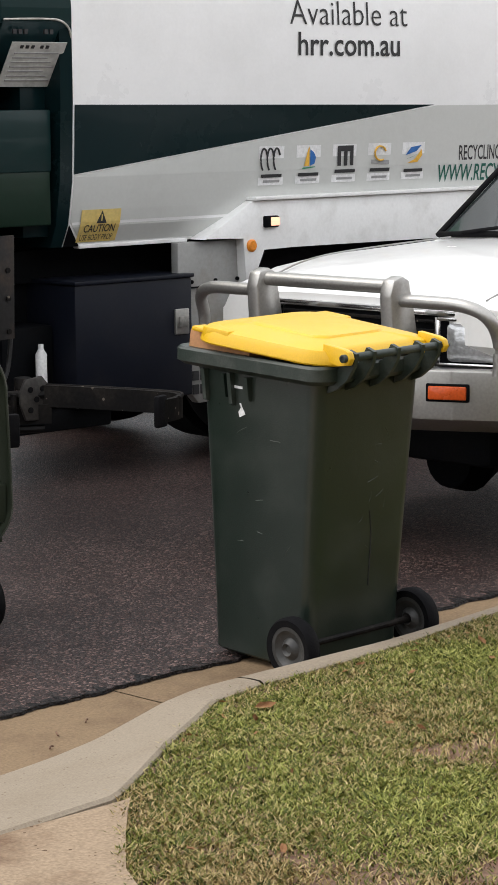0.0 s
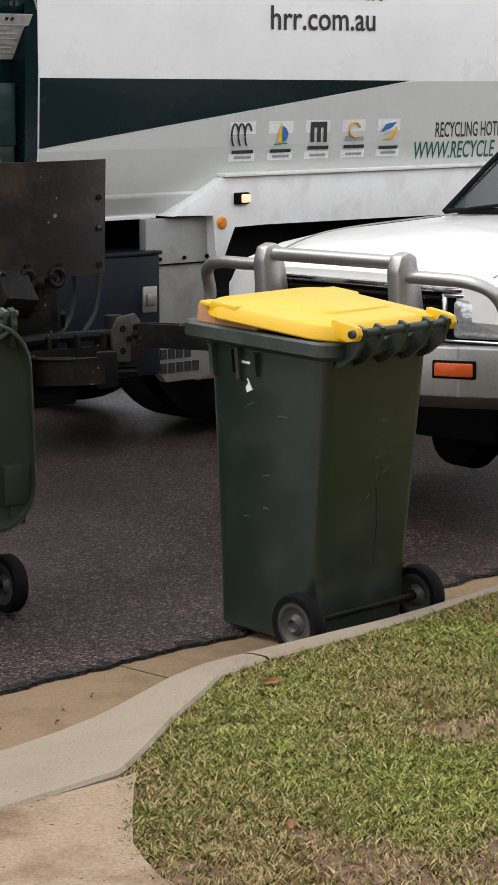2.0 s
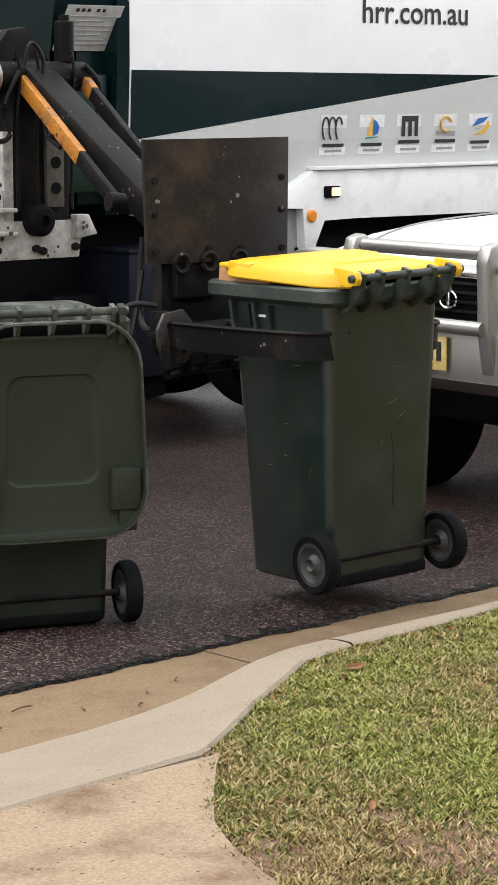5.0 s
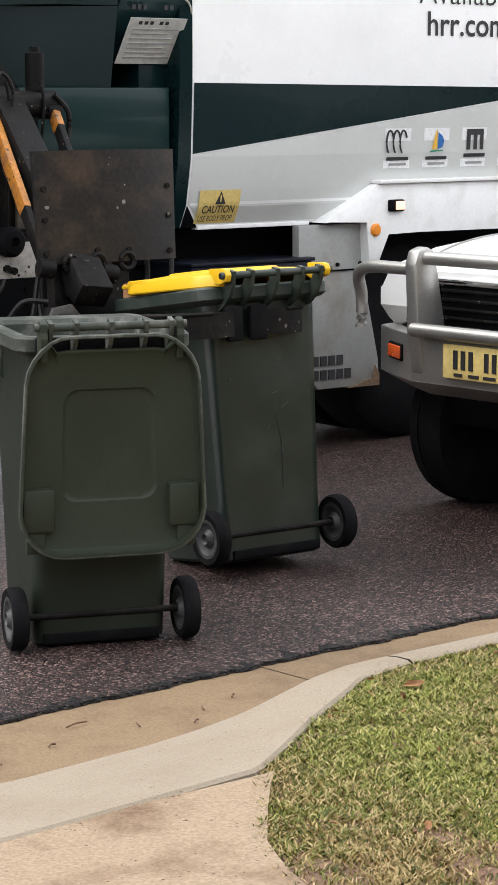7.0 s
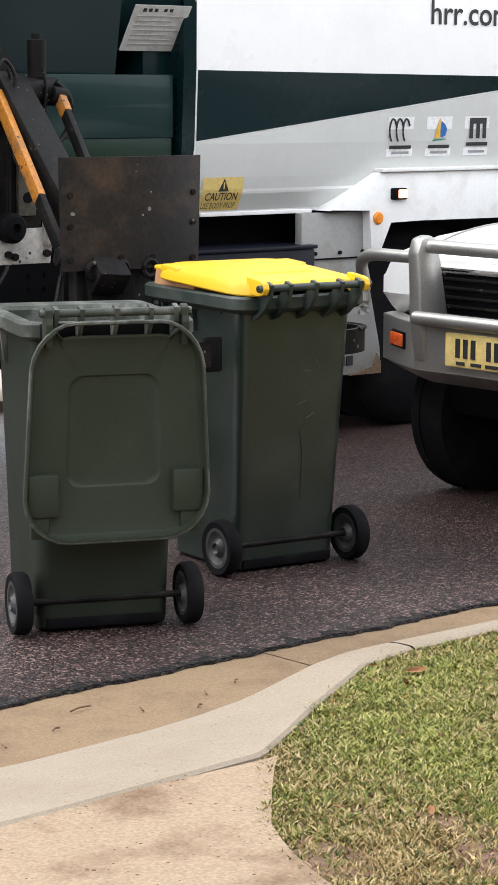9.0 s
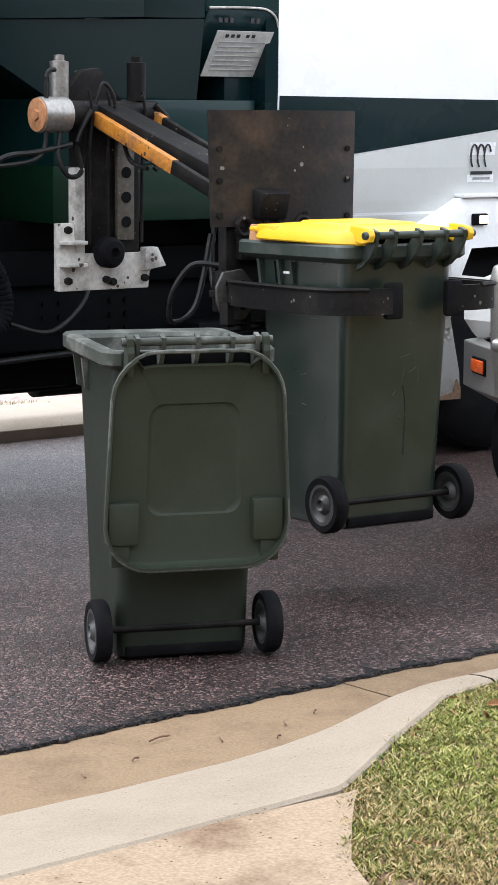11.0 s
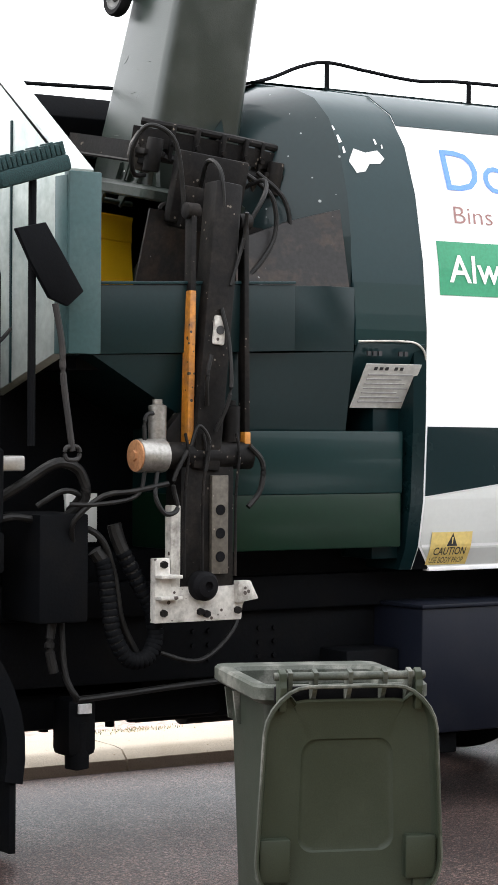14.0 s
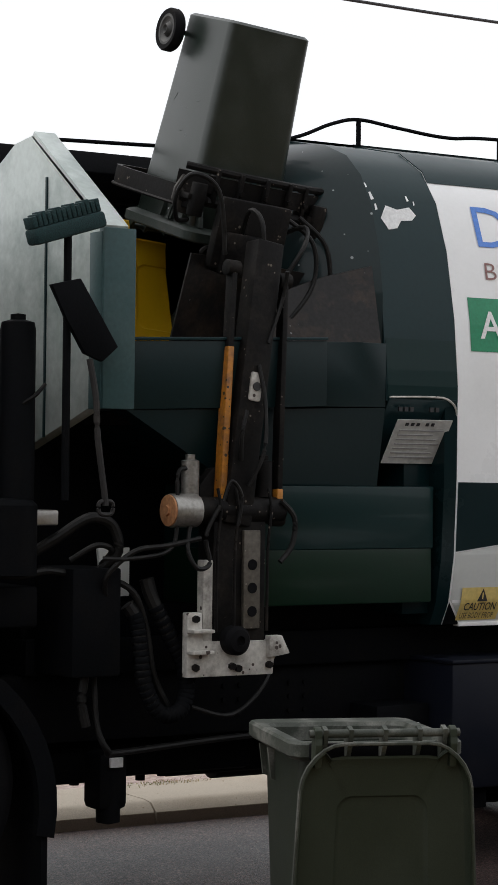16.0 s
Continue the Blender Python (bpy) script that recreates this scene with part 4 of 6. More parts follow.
lettering("Bins con", 6.465, 2.685, 0.47, 0.076, body_y, INKRED, truck, "thin red-brown lettering")
sign = patch("green_panel", [(6.345, 2.36), (8.0, 2.36), (8.0, 2.6), (6.345, 2.6)], body_y, SIGNGREEN, truck, "green sign panel", rows=4)
lettering("Always f", 6.4, 2.42, 0.62, 0.122, lambda z: body_y(z) - 0.003, PRINTW, truck, "white bold lettering")


def logo(i, x, z):
    card = patch("logo_card", [(x, z), (x + 0.165, z), (x + 0.165, z + 0.185), (x, z + 0.185)], body_y, PRINTW, truck, "white printed council logo", off=0.005)

    def mark(poly, material):
        patch("logo_mark", [(x + a, z + b) for a, b in poly], body_y, material, card, off=0.007)
    if i == 0:
        for k in range(3):
            bm = tube([(x + 0.03 + 0.042 * k + 0.022 * math.cos(a), body_y(z + 0.12) - 0.009, z + 0.12 + 0.055 * math.sin(a)) for a in np.linspace(0.4, 4.2, 8)], 0.0045, 5, smooth=2)
            part("logo_mark", bm, INK, card)
    elif i == 1:
        mark([(0.05, 0.085), (0.085, 0.085), (0.085, 0.18), (0.075, 0.165)], SUNGOLD)
        mark([(0.09, 0.085), (0.12, 0.095), (0.13, 0.125), (0.115, 0.15), (0.09, 0.165)], SUNBLUE)
        mark([(0.035, 0.07), (0.13, 0.078), (0.12, 0.082), (0.04, 0.078)], SIGNGREEN)
    elif i == 2:
        mark([(0.03, 0.08), (0.055, 0.08), (0.055, 0.15), (0.075, 0.15), (0.075, 0.08), (0.1, 0.08), (0.1, 0.15), (0.118, 0.15), (0.118, 0.08), (0.142, 0.08), (0.142, 0.178), (0.03, 0.178)], INK)
    elif i == 3:
        bm = tube([(x + 0.085 + 0.04 * math.cos(a), body_y(z + 0.135) - 0.009, z + 0.135 + 0.035 * math.sin(a)) for a in np.linspace(0.3, 5.2, 10)], 0.005, 5, smooth=2)
        part("logo_mark", bm, SUNGOLD, card)
        mark([(0.02, 0.085), (0.15, 0.08), (0.15, 0.1), (0.02, 0.105)], INKGREY)
    else:
        mark([(0.02, 0.12), (0.06, 0.16), (0.14, 0.17), (0.1, 0.14), (0.06, 0.13)], SUNBLUE)
        mark([(0.03, 0.08), (0.09, 0.1), (0.14, 0.15), (0.145, 0.12), (0.11, 0.085)], SUNGOLD)
        mark([(0.02, 0.1), (0.07, 0.11), (0.12, 0.13), (0.08, 0.115)], SIGNGREEN)
    mark([(0.012, 0.036), (0.15, 0.036), (0.15, 0.052), (0.012, 0.052)] if i in (0, 1, 4) else [(0.012, 0.045), (0.155, 0.045), (0.155, 0.062), (0.012, 0.062)], INK)
    mark([(0.03, 0.012), (0.14, 0.012), (0.14, 0.024), (0.03, 0.024)], INKGREY)


for i in range(5):
    logo(i, 7.395 + 0.249 * i, 1.39)
caution = patch("caution_sticker", [(6.326, 1.168), (6.556, 1.168), (6.556, 1.315), (6.326, 1.315)], body_y, SIGNYELLOW, truck, "faded yellow caution sticker", off=0.006, rows=8)
patch("warning_triangle", [(6.416, 1.252), (6.476, 1.252), (6.446, 1.31)], body_y, INK, caution, off=0.007)
patch("warning_mark", [(6.443, 1.262), (6.449, 1.262), (6.450, 1.292), (6.442, 1.292)], body_y, SIGNYELLOW, caution, off=0.008)
lettering("CAUTION", 6.351, 1.213, 0.18, 0.034, lambda z: body_y(z) - 0.004, INK, caution, "black bold lettering")
lettering("USE BODY PROP", 6.341, 1.176, 0.19, 0.026, lambda z: body_y(z) - 0.004, INK, caution)
# handrail on the roof
part("roof_rail", tube([(4.75, 8.9, 3.255), (5.6, 8.9, 3.29), (5.98, 8.9, 3.37), (6.2, 8.9, 3.455), (6.36, 8.9, 3.49), (6.6, 8.9, 3.47), (6.9, 8.9, 3.45), (7.3, 8.9, 3.47), (9, 8.9, 3.47)], 0.009, 8), BLACKST, truck, "bent black roof hand rail")
for x, z in ((6.36, 3.49), (7.22, 3.47)):
    part("rail_post", rod((x, 8.9, 3.3), (x, 8.9, z), 0.012, 8), BLACKST, truck)
# white skirt over the rear wheels
skirt_poly = [(7.02, 1.15), (7.33, 1.32), (13.2, 1.32), (13.2, 1.06), (7.6, 1.09), (7.4, 1.09), (7.33, 0.93), (7.28, 0.93), (7.27, 1.15)]
part("skirt", prism(skirt_poly, "y", 7.985, 8.12, 0.004), SKIRT, truck, "white folded wheel skirt")
part("skirt_ledge", box(7.33, 13.2, 7.965, 8.06, 1.322, 1.338, 0.003), SKIRT, truck)
part("marker_lamp", box(7.395, 7.485, 7.962, 7.99, 1.192, 1.247, 0.008), BLACKST, truck, "black side marker lamp")
part("lamp_glow", box(7.425, 7.48, 7.954, 7.97, 1.2, 1.24, 0.006), LIT, truck, "lit lamp bulb")
part("reflector", lathe([(0, 0.03), (0.012, 0.03), (0.02, 0.022), (0.022, 0.004)], (7.317, 7.99, 1.11), (7.317, 7.9, 1.11), 20), ORANGE, truck, "round orange reflector")
# mudguard panel ahead of the rear wheels
part("mudguard_panel", prism([(6.9, 1.14), (7.28, 1.14), (7.28, 0.93), (7.39, 0.5), (7.4, 0.38), (7.02, 0.38), (6.9, 0.5)], "y", 8.04, 8.09, 0.006), GREYTANK, truck, "grey guard panel with rusty lower edge")
part("panel_seam", box(6.91, 7.3, 8.03, 8.045, 0.925, 0.932, 0), BLACKST, truck)
for x in (6.98, 7.13, 7.27):
    part("panel_bolt", rod((x, 8.045, 0.955), (x, 8.03, 0.955), 0.009, 8), BLACKST, truck)
for z, a, b in ((0.49, 6.98, 7.22), (0.425, 6.98, 7.26)):
    for k in range(int((b - a) / 0.05)):
        part("print_bar", box(a + 0.05 * k, a + 0.05 * k + 0.036, 8.033, 8.044, z, z + 0.045, 0), INK, truck)
part("rust_edge", prism([(7.2, 0.376), (7.395, 0.376), (7.395, 0.43), (7.37, 0.47), (7.35, 0.41), (7.3, 0.4), (7.25, 0.385)], "y", 8.033, 8.05), RUSTSTAIN, truck, "rusty stained lower edge")
# chassis, toolbox, tanks
part("chassis_rail", box(3.0, 13.4, 8.35, 8.45, 0.7, 0.98, 0.006), BLACKST, truck, "black riveted chassis rail")
part("chassis_rail", box(3.0, 13.4, 9.5, 9.6, 0.7, 0.98, 0.006), BLACKST, truck, "black riveted chassis rail")
for x in (5.28, 5.36, 5.62, 5.7):
    for z in (0.78, 0.84, 0.9):
        part("rivet", rod((x, 8.352, z), (x, 8.338, z), 0.011, 8), BLACKST, truck)
part("subframe", box(4.3, 13.4, 8.3, 9.7, 0.98, 1.13, 0.01), BLACKST, truck)
part("toolbox", box(6.25, 6.95, 8.0, 8.6, 0.43, 0.985, 0.012), NAVY, truck, "dark navy steel toolbox")
part("toolbox_lid", box(6.243, 6.957, 7.99, 8.6, 0.983, 1.0, 0.004), NAVY, truck)
latch = part("latch_plate", box(6.835, 6.92, 7.986, 8.002, 0.72, 0.84, 0.006), ALLOY, truck, "bright recessed latch")
part("latch_handle", box(6.85, 6.905, 7.972, 7.986, 0.755, 0.805, 0.004), STEEL, latch)
part("step_box", box(5.95, 6.24, 8.15, 8.6, 0.45, 0.8, 0.01), BLACKST, truck)
bottle = part("sanitiser_bottle", lathe([(0, 0.001), (0, 0.026), (0.13, 0.026), (0.155, 0.012), (0.175, 0.012), (0.176, 0.001)], (6.13, 8.1, 0.55), (6.13, 8.1, 0.8), 16), PRINTW, truck, "white plastic bottle in a holder")
part("under_bumper", box(5.7, 6.5, 8.06, 8.16, 0.33, 0.42, 0.01), BLACKST, truck)
part("fuel_tank", lathe([(0, 0.01), (0.01, 0.17), (0.03, 0.19), (0.8, 0.19), (0.82, 0.17), (0.83, 0.01)], (5.55, 9.4, 0.72), (7, 9.4, 0.72), 24), BLACKST, truck)
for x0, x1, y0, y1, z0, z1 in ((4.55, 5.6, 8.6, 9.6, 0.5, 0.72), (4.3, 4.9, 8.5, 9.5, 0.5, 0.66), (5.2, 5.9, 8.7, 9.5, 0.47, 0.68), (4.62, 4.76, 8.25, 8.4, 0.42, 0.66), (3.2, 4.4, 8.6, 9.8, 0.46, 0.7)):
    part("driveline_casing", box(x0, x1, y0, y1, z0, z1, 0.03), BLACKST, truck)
for k in range(9):
    part("casing_bolt", rod((4.45 + 0.11 * k, 8.75, 0.46 + 0.012 * (k % 3)), (4.45 + 0.11 * k, 8.75, 0.53), 0.022, 8), BLACKST, truck)
part("air_tank", lathe([(0, 0.01), (0.02, 0.08), (0.45, 0.08), (0.47, 0.01)], (5.55, 8.9, 0.5), (6.2, 8.9, 0.5), 20), WORN, truck, "dusty air tank")


def truck_wheel(x, y, twin):
    w = part("wheel", lathe([(0, 0.28), (0.0, 0.44), (0.03, 0.49), (0.1, 0.505), (0.25, 0.505), (0.29, 0.49), (0.3, 0.44), (0.3, 0.28)], (x, y, 0.59), (x, y + 1, 0.59), 48), TYRE, truck, "worn black truck tyre")
    part("rim", lathe([(0.02, 0.29), (0.03, 0.27), (0.12, 0.2), (0.13, 0.1), (0.06, 0.09), (0.05, 0.001)], (x, y, 0.59), (x, y + 1, 0.59), 32), GREYTANK, w, "dull steel wheel rim")
    if twin:
        part("inner_tyre", lathe([(0.33, 0.28), (0.33, 0.45), (0.37, 0.505), (0.6, 0.505), (0.64, 0.45), (0.64, 0.28)], (x, y, 0.59), (x, y + 1, 0.59), 40), TYRE, w)


for x in (7.72, 9.05):
    truck_wheel(x, 8.15, True)
    truck_wheel(x, 9.4, True)
truck_wheel(3.66, 8.08, False)
truck_wheel(3.66, 9.6, False)
part("front_mudguard", loft([[Vector((3.66 + r * math.cos(a), y, 0.5 + r * math.sin(a))) for r, y in ((0.64, 8.02), (0.64, 8.42), (0.6, 8.42), (0.6, 8.06), (0.56, 8.06), (0.56, 8.02))] for a in np.linspace(-0.2, 3.3, 24)]), BLACKST, truck, "matt black wheel arch guard")
part("mud_flap", box(4.24, 4.27, 8.04, 8.4, 0.1, 0.42, 0.004), BLACKST, truck)
# ---- hopper
part("hopper_sill", prism([(4.56, 2.06), (4.56, 2.335), (5.53, 2.372), (5.53, 2.095)], "y", 7.96, 8.1, 0.004), DULLGREEN, truck, "dark green hopper sill")
part("hopper_sill", prism([(5.53, 2.095), (5.53, 2.37), (5.72, 2.375), (5.868, 2.375), (5.868, 2.1)], "y", 8.0, 8.3, 0.004), DULLGREEN, truck)
part("sill_lip", prism([(4.56, 2.337), (5.53, 2.374), (5.53, 2.386), (4.56, 2.349)], "y", 7.952, 7.985, 0.002), SLATE, truck)
part("hopper_throat", loft([[Vector(p) for p in ((4.56, 7.965, 2.058), (5.868, 8.005, 2.098), (5.868, 9.9, 2.098), (4.56, 9.9, 2.058))], [Vector(p) for p in ((5.16, 8.09, 1.755), (5.868, 8.06, 1.755), (5.868, 9.9, 1.755), (5.16, 9.9, 1.755))]]), DULLGREEN, truck, "tapering dark green hopper throat")
part("lower_panel", box(5.14, 6.17, 8.045, 9.6, 1.49, 1.76, 0.006), TEAL, truck, "dark teal lower body panel")
part("lower_panel_patch", box(5.14, 6.165, 8.05, 9.6, 1.255, 1.492, 0.006), MOSS, truck, "green repainted lower panel")
part("panel_recess", box(6.06, 6.262, 8.12, 9.6, 1.2, 1.95, 0.004), DGREEN, truck)
# black slab and back sheet stand in for shade below and inside the hopper
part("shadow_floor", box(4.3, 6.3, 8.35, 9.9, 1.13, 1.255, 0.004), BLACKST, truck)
part("hopper_back", box(4.56, 5.3, 9.75, 9.85, 1.8, 3.1, 0.004), BLACKST, truck, "black back sheet standing in for the hopper's shaded inside")
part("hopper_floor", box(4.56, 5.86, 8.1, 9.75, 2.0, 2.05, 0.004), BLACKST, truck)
part("hood", prism([(9.2, 3.17), (9.25, 3.27), (9.9, 3.29), (9.9, 3.1), (9.3, 3.05)], "x", 4.5, 5.7, 0.006), BLACKST, truck, "black hopper hood edge")
part("inner_plate", loft([[Vector((5.28, 8.03 + d, 2.37)), Vector((5.56, 8.05 + d, 2.37)), Vector((5.84, 8.0 + d, 2.37)), Vector((5.83, 8.06 + d, 2.71)), Vector((5.6, 8.12 + d, 2.65)), Vector((5.36, 8.16 + d, 2.56))] for d in (0.0, 0.02)]), PLATE, truck, "dented dark steel splash plate")
cheek = part("front_cheek", prism([(7.94, 2.1), (7.94, 2.785), (8.56, 3.21), (8.72, 3.19), (9.9, 2.6), (9.9, 1.9), (8.6, 1.9)], "x", 4.44, 4.5, 0.004), PALEGREEN, truck, "weathered pale green hopper side wall")
part("cheek_edge", box(4.425, 4.57, 7.92, 7.965, 2.06, 2.775, 0.004), LITTEAL, truck, "teal hopper edge coloured lighter for the sky light on it")
part("cheek_flange", prism([(7.93, 2.785), (8.55, 3.225), (8.57, 3.2), (7.95, 2.76)], "x", 4.44, 4.54, 0.003), PALEGREEN, truck)
part("cheek_fold", prism([(7.935, 2.06), (7.935, 2.76), (8.03, 2.76), (8.03, 2.06)], "x", 4.42, 4.443, 0.003), LITTEAL, truck, "slate teal folded edge")
part("cheek_seam", box(4.432, 4.441, 8.42, 8.43, 1.95, 3.02, 0), SLATE, truck)
# switch box and placard under the ring
part("switch_box", prism([(7.99, 2.14), (8.16, 1.87), (8.3, 1.87), (8.3, 2.14)], "x", 5.88, 6.255, 0.006), SLATE, truck, "slanted slate control box")
placard = part("placard", prism([(0, 0), (0.3, 0), (0.3, 0.225), (0, 0.225)], "z", 0, 0.003), PLACARD, truck, "worn grey instruction placard")
placard.matrix_basis = Matrix.Translation((5.92, 8.105, 1.862)) @ pose(0, 0, 0, 123, 0, 0)
for k in range(7):
    part("print_line", box(0.03, 0.27 - 0.025 * (k % 3), 0.03 + 0.023 * k, 0.036 + 0.023 * k, 0.003, 0.006, 0), INKGREY, placard)
for k in range(5):
    part("print_spot", box(0.05 + 0.03 * k + (0.02 if k > 2 else 0), 0.066 + 0.03 * k + (0.02 if k > 2 else 0), 0.195, 0.21, 0.003, 0.006, 0), INK, placard)
for x in (5.93, 5.96, 5.99, 6.1, 6.13):
    part("vent_hole", box(x, x + 0.018, 7.986, 7.996, 2.085, 2.105, 0), INK, truck)
part("box_lip", tube([(5.88, 7.985, 2.145), (6.1, 7.985, 2.15), (6.2, 7.99, 2.14), (6.255, 8.0, 2.09), (6.258, 8.03, 2.0), (6.26, 8.03, 1.9)], 0.005, 6), DIRTYWHITE, truck, "chipped pale edge")
# ---- gear between cab and hopper
part("exhaust_pipe", lathe([(0, 0.07), (0.66, 0.07), (0.69, 0.064), (0.7, 0.03), (0.72, 0.03), (0.725, 0.001)], (4.1, 8.02, 1.7), (4.1, 8.02, 3), 24), BLACKST, truck, "black vertical cylinder")
# filler box added behind the gear so the gap below the hopper stays dark
part("dark_filler", box(2.8, 5.3, 8.62, 9.6, 0.95, 2.12, 0.03), BLACKST, truck)
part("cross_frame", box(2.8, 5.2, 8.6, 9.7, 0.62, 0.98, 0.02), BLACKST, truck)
part("stack_band", tube([(4.06, 7.98, 2.05), (4.13, 7.94, 2.1), (4.2, 7.98, 2.15)], 0.008, 6), WORN, truck)
part("cab_back", box(2.6, 3.9, 8.15, 10.1, 1.2, 3.0, 0.05), DGREEN, truck, "dark green back of the cab")
part("broom_handle", rod((4.25, 7.9, 1.7), (4.25, 7.9, 2.76), 0.016, 10), BLACKST, truck)
part("broom_head", box(4.08, 4.4, 7.85, 7.95, 2.725, 2.79, 0.015, m=Matrix.Translation((4.25, 7.9, 2.76)) @ pose(0, 0, 0, 0, -17, 0) @ Matrix.Translation((-4.25, -7.9, -2.76))), BROOM, truck, "dark green bristle broom head")
for k in range(14):
    x = 4.095 + 0.022 * k
    part("bristle_tuft", box(x - 0.009, x + 0.009, 7.86, 7.94, 2.79, 2.835 + 0.006 * (k % 3), 0.003, m=Matrix.Translation((4.25, 7.9, 2.76)) @ pose(0, 0, 0, 0, -17, 0) @ Matrix.Translation((-4.25, -7.9, -2.76))), BROOM, truck)
part("shovel_handle", tube([(4.33, 7.86, 2.25), (4.36, 7.86, 2.1), (4.37, 7.86, 1.95), (4.4, 7.86, 1.75), (4.41, 7.86, 1.68)], 0.013, 10), WOODGREY, truck, "weathered shovel handle")
part("shovel_grip", tube([(4.41, 7.86, 1.7), (4.38, 7.86, 1.69), (4.385, 7.86, 1.65), (4.435, 7.86, 1.65), (4.44, 7.86, 1.69), (4.41, 7.86, 1.7)], 0.009, 8), WOODGREY, truck)
part("shovel_blade", prism([(4.15, 2.53), (4.28, 2.56), (4.45, 2.3), (4.38, 2.24), (4.3, 2.27), (4.22, 2.4)], "y", 7.845, 7.87, 0.004), BLACKST, truck, "dark steel shovel blade")
part("valve_box", box(4.335, 4.556, 7.98, 8.3, 1.0, 1.43, 0.01), BLACKST, truck, "black hydraulic valve box")
part("battery_box", box(3.75, 4.22, 8.05, 8.45, 1.2, 1.36, 0.012), BLACKST, truck)
part("filter_housing", lathe([(0, 0.01), (0.01, 0.11), (0.28, 0.11), (0.3, 0.09), (0.31, 0.01)], (4.06, 8.0, 1.4), (4.06, 8.0, 2), 24), BLACKST, truck)
part("beacon_bracket", box(4.12, 4.28, 8.0, 8.1, 1.6, 1.66, 0.008), ALLOY, truck, "bright metal bracket")
part("bracket_leg", box(4.14, 4.18, 8.03, 8.07, 1.44, 1.6, 0.004), STEEL, truck)
part("white_tag", box(4.66, 4.72, 8.23, 8.245, 0.6, 0.64, 0.002), PRINTW, truck)
part("filter_bowl", lathe([(0, 0.01), (0.01, 0.05), (0.2, 0.055), (0.21, 0.01)], (4.69, 8.3, 0.36), (4.69, 8.3, 1), 18), BLACKST, truck)
part("grey_plate", prism([(4.62, 1.3), (4.75, 1.3), (4.75, 1.5), (4.6, 1.5)], "y", 8.25, 8.27, 0.003), PALE, truck, "pale grey steel plate")
CONDUIT = [(4.599, 8.01, 1.281), (4.637, 8.0, 1.217), (4.654, 7.99, 1.085), (4.67, 7.98, 0.954), (4.729, 7.97, 0.849), (4.81, 7.96, 0.845), (4.86, 7.97, 0.927), (4.846, 7.98, 1.041), (4.786, 7.99, 1.156), (4.715, 8.0, 1.289), (4.688, 8.01, 1.384)]
for pts, r in ((CONDUIT, 0.03),
               ([(4.5, 8.05, 1.42), (4.55, 8.0, 1.5), (4.52, 8.0, 1.6), (4.42, 8.0, 1.63), (4.3, 8.05, 1.55), (4.2, 8.1, 1.48)], 0.022), ([(4.5, 8.05, 1.44), (4.52, 8.0, 1.5), (4.45, 8.0, 1.52), (4.36, 8.05, 1.46)], 0.012),
               ([(4.5, 8.1, 1.0), (4.5, 8.07, 0.8), (4.54, 8.05, 0.7), (4.62, 8.1, 0.68), (5.2, 8.3, 0.68), (5.6, 8.4, 0.68)], 0.014), ([(4.9, 8.0, 0.86), (5.1, 8.0, 0.82), (5.3, 8.05, 0.95), (5.33, 8.1, 1.1)], 0.01),
               ([(4.45, 8.1, 1.4), (4.6, 8.0, 1.35), (4.68, 8.0, 1.2), (4.72, 8.0, 1.0), (4.8, 8.0, 0.85)], 0.014), ([(3.95, 8.1, 1.45), (4.1, 8.05, 1.4), (4.25, 8.05, 1.42), (4.38, 8.05, 1.4)], 0.016), ([(4.43, 8.05, 1.0), (4.42, 8.05, 0.9), (4.44, 8.05, 0.8)], 0.02)):
    part("hydraulic_hose", tube(pts, r, 10), HOSE, truck, "black hydraulic hose")
wound = smooth_path(CONDUIT, 5)
for p, q in zip(wound[4:-6], wound[5:]):
    d = (q - p).normalized()
    part("hose_wrap", rod(p - d * 0.011, p + d * 0.011, 0.0345, 12, bevel=0.004), BLACKST, truck, "black spiral hose wrap")

# ---- lifting gear: the mast slides out, the arm swings on it, the gripper holds the bin
PIV = Vector((5.1, 7.93, 1.66))
mast = part("mast", box(4.985, 5.24, 7.9, 8.02, 1.12, 1.64, 0.008), WORN, truck, "greasy worn steel mast")
part("mast_channel", box(5.12, 5.2, 7.878, 7.9, 1.18, 1.58, 0.004), CHANNEL, mast, "scuffed grey channel with round holes")
for z in (1.44, 1.345, 1.25):
    part("hole", rod((5.16, 7.879, z), (5.16, 7.874, z), 0.022, 14), TYRE, mast)
for x in (4.99, 5.075, 5.235):
    part("guide_pipe", tube([(x, 7.88, 1.75), (x + 0.01, 7.87, 1.66), (x - 0.005, 7.87, 1.5), (x, 7.88, 1.17)], 0.0065, 8), WORN, mast)
part("base_plate", prism([(4.86, 0.99), (5.275, 0.99), (5.275, 1.05), (5.29, 1.06), (5.29, 1.13), (4.93, 1.13), (4.93, 1.25), (4.86, 1.25)], "y", 7.89, 7.93, 0.004), DIRTYWHITE, mast, "dirty white steel base bracket")
part("upright_tab", box(4.94, 4.985, 7.9, 7.95, 1.13, 1.46, 0.004), DIRTYWHITE, mast)
for z in (1.085, 1.17):
    part("shelf_rib", box(4.86, 4.96, 7.84, 7.9, z, z + 0.014, 0.003), DIRTYWHITE, mast)
part("side_lug", prism([(5.24, 1.06), (5.34, 1.075), (5.3, 1.15), (5.24, 1.15)], "y", 7.86, 7.9, 0.004), DIRTYWHITE, mast)
